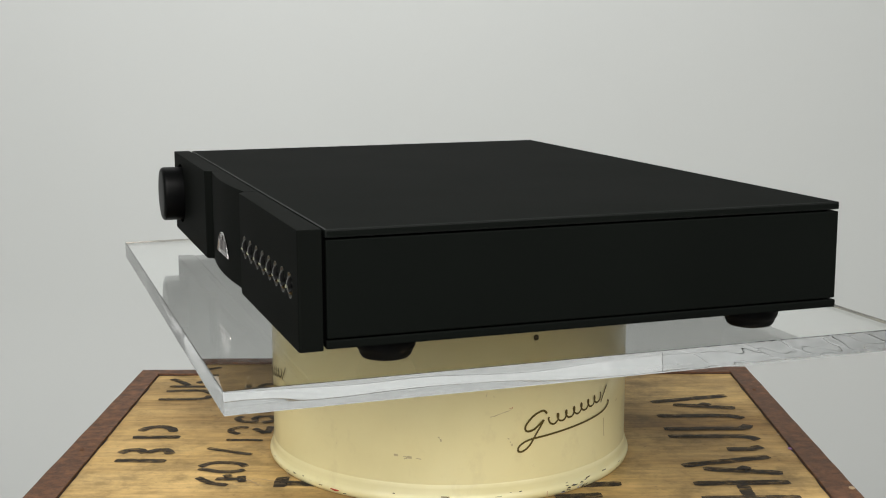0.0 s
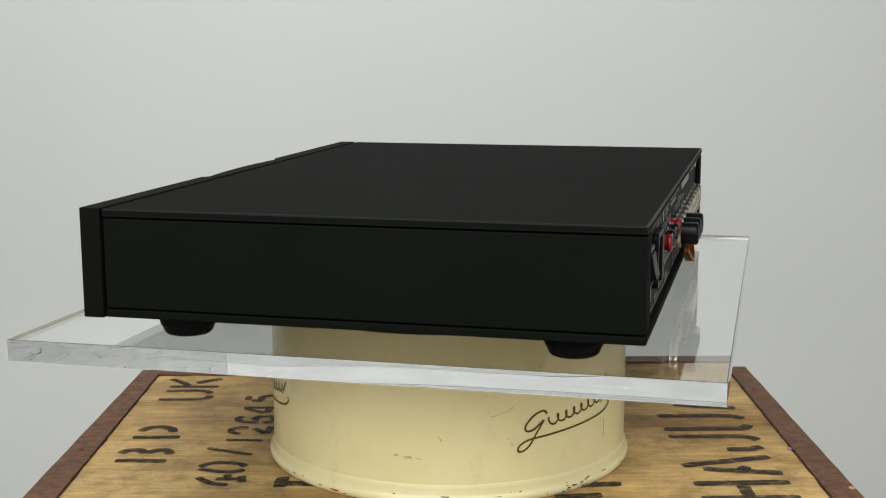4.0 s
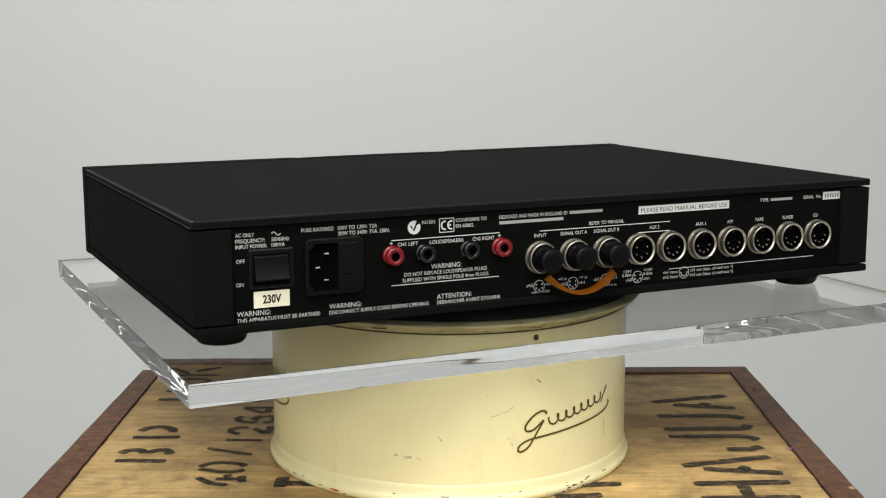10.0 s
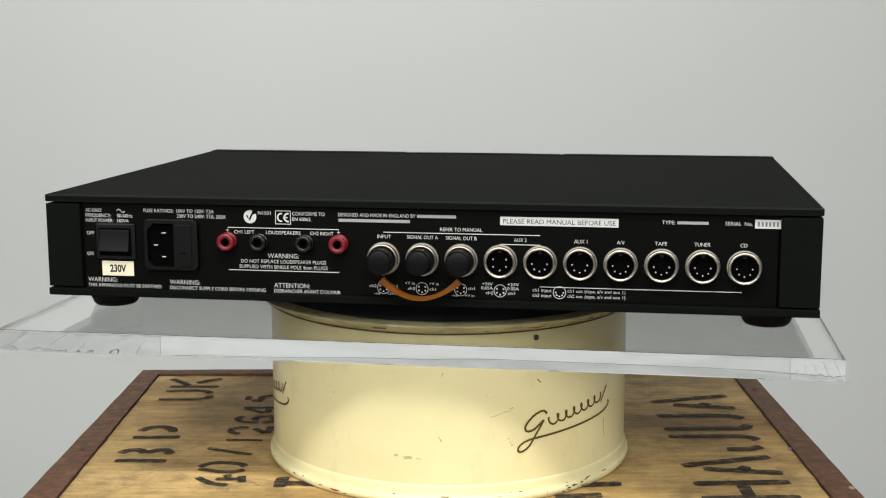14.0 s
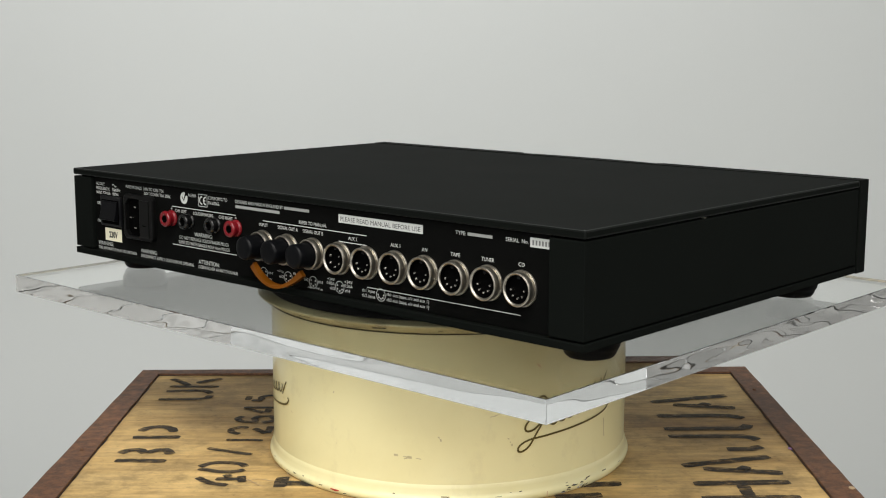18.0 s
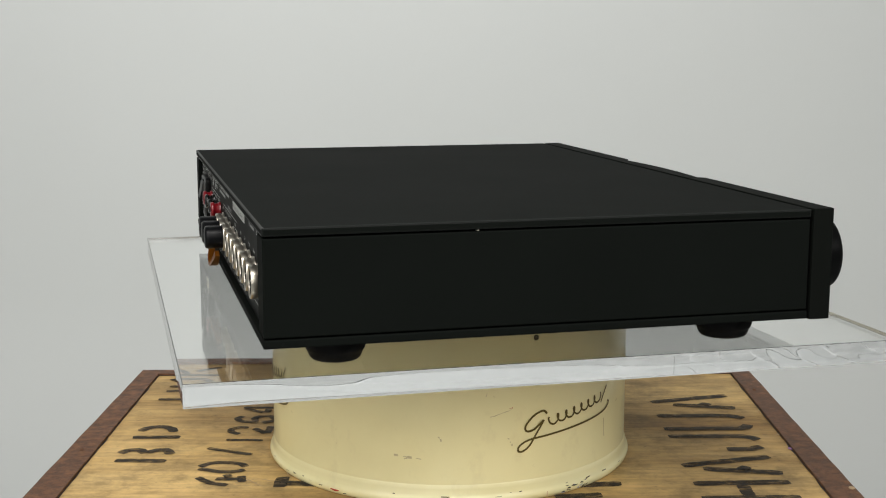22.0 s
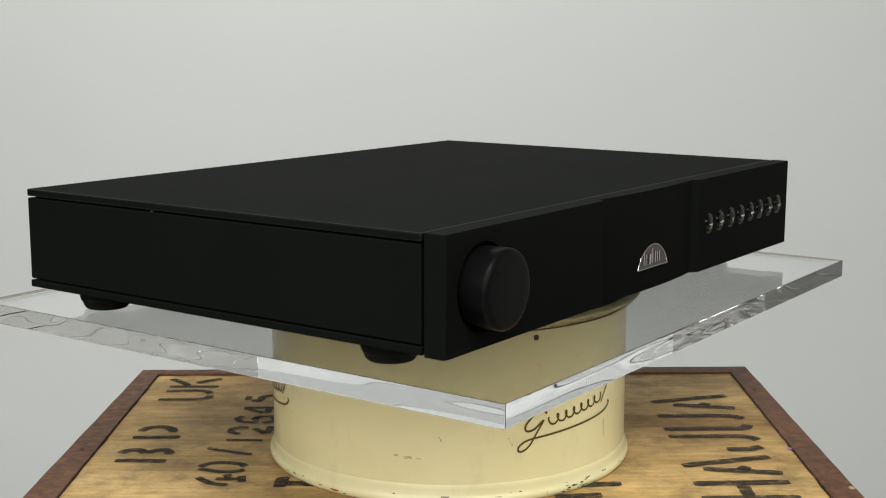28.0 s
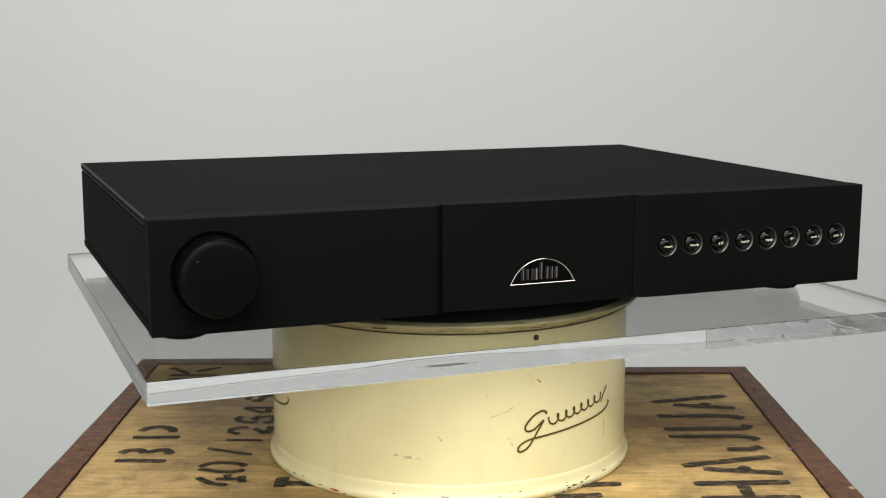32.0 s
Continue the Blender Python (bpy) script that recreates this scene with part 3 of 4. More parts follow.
def board():
    corners = [(-0.2298, -0.1902), (0.2252, -0.1900), (0.2250, 0.1900), (-0.2290, 0.1896)]
    bm = prism(corners, Matrix.Translation((0, 0, -THICK)), THICK, 0.0005)
    bmesh.ops.recalc_face_normals(bm, faces=bm.faces[:])
    for f in bm.faces:
        f.material_index = 0 if abs(f.normal.z) > 0.9 else 2 if abs(f.normal.z) > 0.3 else 1
    ob = new("acrylic_board", mesh_of("acrylic_board", bm, [M_ACRYLIC, M_RIPPLED, M_FROSTED]))
    ob.location = (0, 0, BOARD)
    ob.visible_shadow = False
    ring = [(0.0112 * math.cos(a), 0.0022 * math.sin(a)) for a in (2 * math.pi * k / 40 for k in range(41))]
    mark = ribbon(ring, 0.00013, lambda u, v: Vector((-0.1965 + u, -0.19065 + 0.0022 * (0.0309 + u) / 0.45, -0.0068 + v)))
    part("edge_mark", mark, M_PRIMER, ob, "faint oval scratch on the edge").visible_shadow = False
    return tagged(ob, "thick clear acrylic board with rippled polished edges", "board")


ACRYLIC = board()


# ---- amplifier ----
# In its own space: x from the turning axis, y to the rear, z from the soles of the feet.
FRONT, BACK = -0.1508, 0.1506
LEFT, RIGHT = -0.2204, 0.2118
MID = (LEFT + RIGHT) / 2
TALL = 0.0586


def up(z):
    return FEET + z


AMP = thing("amplifier", "black slimline integrated hi-fi amplifier on four rubber feet", "amplifier", (0, 0, BOARD))


def edge_worn(bm):
    """Gives the rounded edges of a plate the second material."""
    bmesh.ops.recalc_face_normals(bm, faces=bm.faces[:])
    for f in bm.faces:
        f.material_index = 0 if max(abs(c) for c in f.normal) > 0.995 else 1
    return bm


def amp_case():
    part("top_plate", edge_worn(boxed(LEFT, RIGHT, FRONT + 0.0135, BACK, up(0.0543), up(TALL), bevel=0.0010)), [M_CASE, M_CASE_EDGE], AMP)
    for s, y in ((1, BACK - 0.0009), (-1, BACK - 0.0011)):
        x = RIGHT - 0.0010 if s > 0 else LEFT + 0.0011
        part("corner_chip", boxed(x - 0.0005, x + 0.0005, y - 0.0004, y + 0.0004, up(TALL - 0.0012), up(TALL + 0.00006), bevel=0.0002), M_CHROME, AMP, "tiny bright chip on the lid's corner")
    part("bottom_plate", boxed(LEFT, RIGHT, FRONT + 0.0135, BACK, up(0.0), up(0.0043), bevel=0.0007), M_CASE, AMP)
    for s in (-1, 1):
        a, b = (LEFT + 0.0003, LEFT + 0.0215) if s < 0 else (RIGHT - 0.0207, RIGHT - 0.0003)
        part("side_panel", boxed(a, b, FRONT + 0.0140, BACK - 0.0003, up(0.0052), up(0.0533), bevel=0.0006), M_CASE, AMP)
    part("side_nick", boxed(LEFT + 0.0005, LEFT + 0.003, 0.0440, 0.0454, up(0.0536), up(0.0540), bevel=0.0001), M_NICKEL, AMP, "small bright nick in the seam")
    # added inner filler; its black holds the shade of the case's gaps
    part("gap_filler", boxed(LEFT + 0.003, RIGHT - 0.003, FRONT + 0.011, BACK - 0.006, up(0.003), up(0.0555)), M_BLACK_SHADE, AMP)
    part("rear_panel", boxed(LEFT + 0.0225, RIGHT - 0.0215, BACK - 0.0055, BACK - 0.0032, up(0.0046), up(0.0540)), M_REAR, AMP)
    foot = [(0, 0.0002), (0.0104, 0.0002), (0.0118, 0.0006), (0.0129, 0.0016), (0.0136, 0.0032), (0.0140, 0.0046), (0.0146, 0.0052), (0.0152, 0.0064), (0.0154, 0.0078), (0.0155, 0.0096), (0.0155, FEET + 0.0005), (0, FEET + 0.0005)]
    first = part("foot", lathe(foot, segments=36), M_RUBBER, AMP, "round black rubber foot", True)
    for k, (x, y) in enumerate(((MID - 0.192, FRONT + 0.0500), (MID + 0.192, FRONT + 0.0500), (MID - 0.192, FRONT + 0.2628), (MID + 0.192, FRONT + 0.2628))):
        o = first if k == 0 else first.copy()
        if k:
            scene.collection.objects.link(o)
        o.location = (x, y, 0)


amp_case()
KX, KZ = -0.1882, 0.0298
BUTTONS = (0.0745, 0.0918, 0.1098, 0.1268, 0.1434, 0.1600, 0.1764, 0.1932)


def amp_front():
    low, high = up(-0.0006), up(0.0588)
    m = Matrix.Translation((0, 0, low))
    back = FRONT + 0.012
    left = [(LEFT, back), (LEFT, FRONT + 0.0008), (LEFT + 0.0008, FRONT), (-0.0692, FRONT), (-0.0674, FRONT + 0.0006), (-0.0638, FRONT + 0.0046), (-0.0638, back)]
    lf = part("front_left", prism(left, m, high - low, 0.0005), M_FASCIA, AMP, "flat black front section with the knob")
    right = [(0.0552, back), (0.0552, FRONT + 0.0046), (0.0590, FRONT + 0.0006), (0.0608, FRONT), (RIGHT - 0.0008, FRONT), (RIGHT, FRONT + 0.0008), (RIGHT, back)]
    rf = part("front_right", prism(right, m, high - low, 0.0005), M_FASCIA, AMP, "flat black front section with the buttons")
    xa, xb = -0.0634, 0.0548
    c, half = (xa + xb) / 2, (xb - xa) / 2
    arc = [(c + half * t, FRONT + 0.0008 + 0.0034 * t * t) for t in (j / 12 - 1 for j in range(25))]
    part("front_centre", prism([(xa, back)] + arc + [(xb, back)], m, high - low, 0.0004), M_FASCIA, AMP, "gently bowed black centre section")

    out = Matrix.Translation((KX, FRONT, up(KZ))) @ pose(0, 0, 0, 90, 0, 0)     # z points out of the front
    cut(lf, lathe([(0, 0.002), (0.0222, 0.002), (0.0222, -0.005), (0, -0.005)], out, 64))
    knob = part("volume_knob", lathe([(0.0, -0.0045), (0.0196, -0.0045), (0.0200, -0.003), (0.0201, 0.0115), (0.0200, 0.0130), (0.0195, 0.0140), (0.0184, 0.0147), (0.0165, 0.0150), (0.0100, 0.01525), (0, 0.0153)], out, 72), M_KNOB, AMP, "large round satin black volume knob", True)
    cut(knob, lathe([(0, 0.017), (0.0007, 0.017), (0.0007, 0.0136), (0, 0.0136)], out @ Matrix.Translation((-0.0110, 0.0096, 0)), 16))
    part("pointer_lamp", lathe([(0, 0.0004), (0.0004, 0.0003), (0.0006, 0), (0.0006, -0.0005)], out @ Matrix.Translation((-0.0110, 0.0096, 0.01385)), 12), M_LED, knob, "tiny green pointer lamp")

    words = ("mon", "mute", "cd", "tuner", "tape", "av", "aux 1", "aux 2")
    spans = (4.9, 5.8, 3.0, 5.8, 5.0, 2.8, 6.0, 6.0)
    for x in BUTTONS[:1] + BUTTONS:     # the first bore takes two passes to go through
        cut(rf, lathe([(0, 0.002), (0.0066, 0.002), (0.0066, -0.0035), (0, -0.0035)], Matrix.Translation((x, FRONT, up(0.0292))) @ pose(0, 0, 0, 90, 0, 0), 32))
    ring_me = dome_me = None
    for x, w, wide in zip(BUTTONS, words, spans):
        o = Matrix.Translation((x, FRONT, up(0.0292))) @ pose(0, 0, 0, 90, 0, 0)
        if dome_me is None:
            dome = [(0.0, 0.0016), (0.0013, 0.0015), (0.0026, 0.0012), (0.0038, 0.0006), (0.0048, -0.0003), (0.0053, -0.0012), (0.0054, -0.0032)]
            dome_me = mesh_of("button", lathe(dome, Matrix(), 32), M_GLOSS, True)
            ring = [(0.0053, -0.0017), (0.0054, -0.0016), (0.0056, -0.00125), (0.0059, -0.0008), (0.0062, -0.0004), (0.0065, -0.0001), (0.00668, -0.00005), (0.00668, -0.003)]
            ring_me = mesh_of("button_ring", lathe(ring, Matrix(), 32), M_GLOSS_RING, True)
        b = new("button", dome_me)
        b.parent = AMP
        b.matrix_basis = o
        tagged(b, "domed gloss black push button")
        r = new("button_ring", ring_me)
        r.parent = b
        t = lettering(w, wide * MM, 0.0017, 0.0)
        bmesh.ops.translate(t, vec=(-wide * MM / 2, -0.0012, 0.00172), verts=t.verts)
        part("legend", t, M_LEGEND, b, "small printed legend reading " + w)

    # half-round badge with plain raised bars
    bx, bz, rr = -0.0046, 0.0126, 0.0206
    a = math.asin(0.0194 / rr)
    arc = [(rr * math.sin(-a + 2 * a * j / 24), rr * math.cos(-a + 2 * a * j / 24) - rr * math.cos(a)) for j in range(25)]
    o = Matrix.Translation((bx, FRONT + 0.0010, up(bz))) @ pose(0, 0, 0, 90, 0, 0)
    badge = part("badge", prism(arc, o, 0.0006, 0.0002), M_CHROME, AMP, "half-round smoked chrome badge")
    face = o @ Matrix.Translation((0, 0, 0.0006))
    part("badge_rim", tube(arc, 0.00032, face), M_CHROME_BRIGHT, badge, "thin bright chrome rim", True)
    part("badge_rim", tube([(-0.0200, 0.0), (0.0200, 0.0)], 0.0003, face), M_CHROME_BRIGHT, badge, "thin bright chrome rim", True)
    for u, hgt, wd in ((a, b * 1.22, c * 1.3) for a, b, c in ((-0.0122, 0.0064, 0.0016), (-0.0094, 0.0056, 0.0013), (-0.0052, 0.0058, 0.0034), (-0.0012, 0.0082, 0.0016), (0.0026, 0.0062, 0.0015), (0.0054, 0.0060, 0.0014), (0.0082, 0.0060, 0.0015))):
        part("emblem_bar", tube([(0, 0.0004), (0, hgt - 0.0004)], wd / 2, Matrix(), 10), M_CHROME_BRIGHT, badge, "", True).matrix_basis = o @ Matrix.Translation((u, 0.0020, 0.0004)) @ Matrix.Diagonal((1, 1, 0.7, 1))


M_GLOSS_RING = coated("satin_metal_ring", (0.11, 0.11, 0.105), 0.34, 0.5, strength=0.0, metal=0.9)
amp_front()

# rear fittings: x and z as they stand on the panel, in millimetres
PANEL = BACK - 0.0032
REAR_X, REAR_Z = -1.2 * MM, -0.8 * MM     # where the panel's marks start


def rear(x, z, out=0.0):
    """A pose on the rear panel: x to the reader's right, y up, z out of the panel."""
    return Matrix(((-1, 0, 0, x * MM + REAR_X), (0, 0, 1, PANEL + out), (0, 1, 0, up(z * MM + REAR_Z)), (0, 0, 0, 1)))


def rear_box(x0, x1, y0, y1, z0, z1, **k):
    """A box on the rear panel: x and z in the panel's millimetres, y outwards from it in metres."""
    return boxed(x0 * MM + REAR_X, x1 * MM + REAR_X, PANEL + y0, PANEL + y1, up(z0 * MM + REAR_Z), up(z1 * MM + REAR_Z), **k)


def print_text(body, xl, xr, z, high=2.1, mat=None, parent=None, out=0.00012, bold=0.0):
    bm = lettering(body, abs(xl - xr) * MM, high * MM, bold)
    bmesh.ops.transform(bm, matrix=rear(xl, z, out), verts=bm.verts)
    part("printed_text", bm, mat or M_PRINT, parent or AMP, "white printed words" if not mat else "printed words")


def print_bar(xl, xr, z0, z1, mat=None, parent=None, out=0.00012, name="printed_bar"):
    bm = bmesh.new()
    m = rear(0, 0, out)
    vs = [bm.verts.new(m @ Vector((-x * MM, z * MM, 0))) for x, z in ((xl, z0), (xr, z0), (xr, z1), (xl, z1))]
    bm.faces.new(vs)
    part(name, bm, mat or M_PRINT, parent or AMP)


def print_rule(xl, xr, z):
    print_bar(xl, xr, z - 0.22, z + 0.22, name="printed_rule")


def amp_rear_print():
    for s, xl, xr, z, h in (
            ("AC ONLY", 189.8, 180.0, 49.4, 2.0), ("FREQUENCY:", 189.9, 174.6, 46.4, 2.0), ("50/60Hz", 171.0, 161.7, 46.4, 2.0),
            ("INPUT POWER:", 189.9, 173.4, 43.5, 2.0), ("180VA", 171.0, 164.0, 43.5, 2.0),
            ("OFF", 189.7, 185.2, 36.2, 2.0), ("ON", 190.0, 186.2, 24.2, 2.0),
            ("FUSE RATINGS:", 155.1, 137.3, 49.8, 2.0), ("100V TO 120V: T2A", 135.3, 113.4, 49.8, 2.0), ("200V TO 240V: T1A. 250V.", 135.3, 106.3, 46.9, 2.0),
            ("WARNING:", 190.0, 172.4, 8.9, 2.6), ("THIS APPARATUS MUST BE EARTHED", 190.1, 145.8, 5.9, 2.0),
            ("WARNING:", 140.7, 122.8, 8.6, 2.6), ("DISCONNECT SUPPLY CORD BEFORE OPENING", 140.8, 84.1, 5.6, 2.0),
            ("ATTENTION:", 79.1, 58.4, 8.4, 2.6), ("DEBRANCHER AVANT D'OUVRIR", 79.1, 40.7, 5.5, 2.0),
            ("N1501", 87.6, 80.2, 49.7, 2.0), ("CONFORMS TO", 67.8, 49.2, 49.6, 2.0), ("EN 60065.", 67.8, 56.8, 46.5, 2.0),
            ("+", 106.6, 104.6, 39.4, 2.2), ("CH1 LEFT", 101.8, 90.0, 38.7, 2.0), ("LOUDSPEAKERS", 83.2, 63.3, 38.7, 2.0), ("CH2 RIGHT", 57.7, 44.4, 38.7, 2.0), ("+", 42.4, 40.4, 39.4, 2.2),
            ("WARNING:", 82.5, 64.4, 25.2, 2.6), ("DO NOT REPLACE LOUDSPEAKER PLUGS", 98.1, 48.9, 22.2, 2.0), ("SUPPLIED WITH SINGLE POLE 4mm PLUGS", 99.2, 48.0, 19.1, 2.0),
            ("DESIGNED AND MADE IN ENGLAND BY", 41.5, -2.0, 49.6, 2.0), ("REFER TO MANUAL", -15.8, -39.1, 42.6, 2.0),
            ("INPUT", 19.5, 11.8, 37.9, 2.0), ("SIGNAL OUT A", 2.8, -14.6, 37.9, 2.0), ("SIGNAL OUT B", -19.0, -36.0, 37.9, 2.0),
            ("AUX 2", -56.5, -63.4, 37.6, 2.0), ("AUX 1", -89.1, -96.3, 37.5, 2.0), ("A/V", -112.1, -116.2, 37.5, 2.0), ("TAPE", -132.3, -138.8, 37.4, 2.0),
            ("TUNER", -153.1, -161.5, 37.4, 2.0), ("CD", -177.0, -180.8, 37.4, 2.0), ("TYPE:", -135.7, -142.6, 49.0, 2.0), ("SERIAL  No.", -168.8, -183.0, 49.0, 2.0),
            ("ch1 input", -66.9, -77.2, 10.3, 1.8), ("ch2 input", -66.9, -77.2, 7.4, 1.8), ("ch1 out (tape, a/v and aux 1)", -86.0, -117.2, 10.3, 1.8), ("ch2 out (tape, a/v and aux 1)", -86.0, -117.2, 7.4, 1.8),
            ("+24V", -39.1, -45.0, 13.0, 1.7), ("0.05A", -38.6, -45.0, 10.7, 1.7), ("ch2", -41.2, -45.2, 8.0, 1.7), ("+24V", -53.1, -59.4, 13.0, 1.7), ("0.05A", -53.0, -59.4, 10.7, 1.7), ("ch1", -53.4, -57.2, 8.0, 1.7),
            ("ch2", 24.2, 20.2, 10.2, 1.7), ("ch1", 12.0, 8.4, 10.2, 1.7), ("-ve", 21.4, 18.0, 6.2, 1.5), ("+24V", 14.2, 9.0, 6.2, 1.5),
            ("+V in", 4.0, -1.4, 12.2, 1.7), ("+V in", -9.6, -15.0, 12.2, 1.7), ("ch2", 2.4, -1.6, 9.2, 1.7), ("ch1", -9.8, -13.4, 9.2, 1.7),
            ("ch2", -19.4, -23.0, 10.2, 1.7), ("ch1", -31.2, -35.0, 10.2, 1.7), ("-ve", -22.2, -25.6, 6.2, 1.5), ("+V in", -29.6, -34.8, 6.2, 1.5)):
        print_text(s, xl, xr, z, h)
    for xl, xr, z0, z1 in ((-2.9, -24.6, 49.7, 51.4), (41.4, 1.0, 46.6, 48.3), (-143.8, -160.2, 49.1, 50.7)):
        print_bar(xl, xr, z0, z1, mat=M_FADED_PRINT)
    for xl, xr, z in ((105.4, 41.2, 42.1), (105.6, 41.4, 17.9), (16.1, -70.8, 41.3), (-48.8, -70.9, 36.0), (-70.9, -178.6, 13.0)):
        print_rule(xl, xr, z)
    # pin diagrams
    for x, pins in ((16.2, 4), (-5.6, 5), (-27.2, 4), (-49.1, 5), (-81.6, 5)):
        z = 10.1
        bm = bmesh.new()
        m = rear(x, z, 0.00012)
        ring = [(3.4 * MM * math.cos(a), 3.4 * MM * math.sin(a)) for a in (2 * math.pi * j / 28 for j in range(29))]
        ribbon(ring, 0.32 * MM, lambda u, v: m @ Vector((u, v, 0)), bm)
        for j in range(5):
            a = math.radians(180 + 45 * j) if pins == 5 and x < -60 else math.radians(150 + 60 * j)
            dot = [bm.verts.new(m @ Vector((2.1 * MM * math.cos(a) + 0.5 * MM * math.cos(b), 2.1 * MM * math.sin(a) + 0.5 * MM * math.sin(b), 0))) for b in (2 * math.pi * q / 8 for q in range(8))]
            bm.faces.new(dot)
        part("pin_diagram", bm, M_PRINT, AMP, "white printed ring with pin dots")
    # approval marks as plain shapes: a disc with a tick, and two round arcs in a frame
    bm = bmesh.new()
    m = rear(92.3, 48.3, 0.00012)
    disc = [(3.7 * MM * math.cos(a), 3.7 * MM * math.sin(a)) for a in (math.radians(60 + 330 * j / 28) for j in range(29))] + [(0.6 * MM, 0.8 * MM)]
    bm.faces.new([bm.verts.new(m @ Vector((u, v, 0))) for u, v in disc])
    part("tick_mark", bm, M_PRINT, AMP, "white round tick mark")
    tick = ribbon([(-1.9 * MM, 0.9 * MM), (-0.3 * MM, -1.7 * MM), (2.2 * MM, 3.6 * MM)], 1.1 * MM, lambda u, v: m @ Vector((u, v, 0.0001)))
    part("tick_stroke", tick, M_REAR, AMP, "dark tick on the disc")
    m = rear(168.6, 50.2, 0.00012)
    wave = [((0.24 * k - 2.4) * MM, 0.9 * math.sin(k * math.pi / 10) * MM) for k in range(21)]
    part("sine_mark", ribbon(wave, 0.4 * MM, lambda u, v: m @ Vector((u, v, 0))), M_PRINT, AMP, "white printed wave sign")
    bm = bmesh.new()
    m = rear(73.2, 48.3, 0.00012)
    for a, b in (((-4.3, -3.7), (4.3, -3.7)), ((4.3, -3.7), (4.3, 3.7)), ((4.3, 3.7), (-4.3, 3.7)), ((-4.3, 3.7), (-4.3, -3.7))):
        ribbon([(a[0] * MM, a[1] * MM), (b[0] * MM, b[1] * MM)], 0.4 * MM, lambda u, v: m @ Vector((u, v, 0)), bm)
    for c in (-0.9, 2.9):
        arc = [((c + 2.2 * math.cos(q)) * MM, 2.2 * math.sin(q) * MM) for q in (math.radians(80 + 200 * j / 16) for j in range(17))]
        ribbon(arc, 0.9 * MM, lambda u, v: m @ Vector((u, v, 0)), bm)
    ribbon([(0.9 * MM, 0), (2.6 * MM, 0)], 0.8 * MM, lambda u, v: m @ Vector((u, v, 0)), bm)
    part("conformity_mark", bm, M_PRINT, AMP, "white framed conformity mark")


amp_rear_print()


def amp_rear_labels():
    for name, xl, xr, z0, z1, mat, text in (("voltage_label", 181.1, 162.1, 12.6, 21.1, M_CREAM_LABEL, "cream paper voltage sticker"),
                                            ("manual_label", -48.9, -112.8, 46.6, 51.3, M_WHITE_LABEL, "white paper notice sticker"),
                                            ("serial_label", -184.2, -197.6, 47.7, 52.4, M_WHITE_LABEL, "small white serial sticker")):
        bm = rear_box(min(xl, xr), max(xl, xr), -0.0002, 0.00022, z0, z1)
        lab = part(name, bm, mat, AMP, text)
        if name == "voltage_label":
            print_text("230V", 176.4, 166.6, 14.9, 4.1, M_INK_SHADE, lab, 0.00032, 0.035)
        elif name == "manual_label":
            print_text("PLEASE READ MANUAL BEFORE USE", -50.5, -111.2, 47.6, 2.5, M_INK_SHADE, lab, 0.00032)
        else:
            for j in range(6):
                print_bar(-185.6 - j * 1.95, -186.7 - j * 1.95, 48.8, 51.2, M_FADED_INK, lab, 0.00032, "number_bar")


amp_rear_labels()


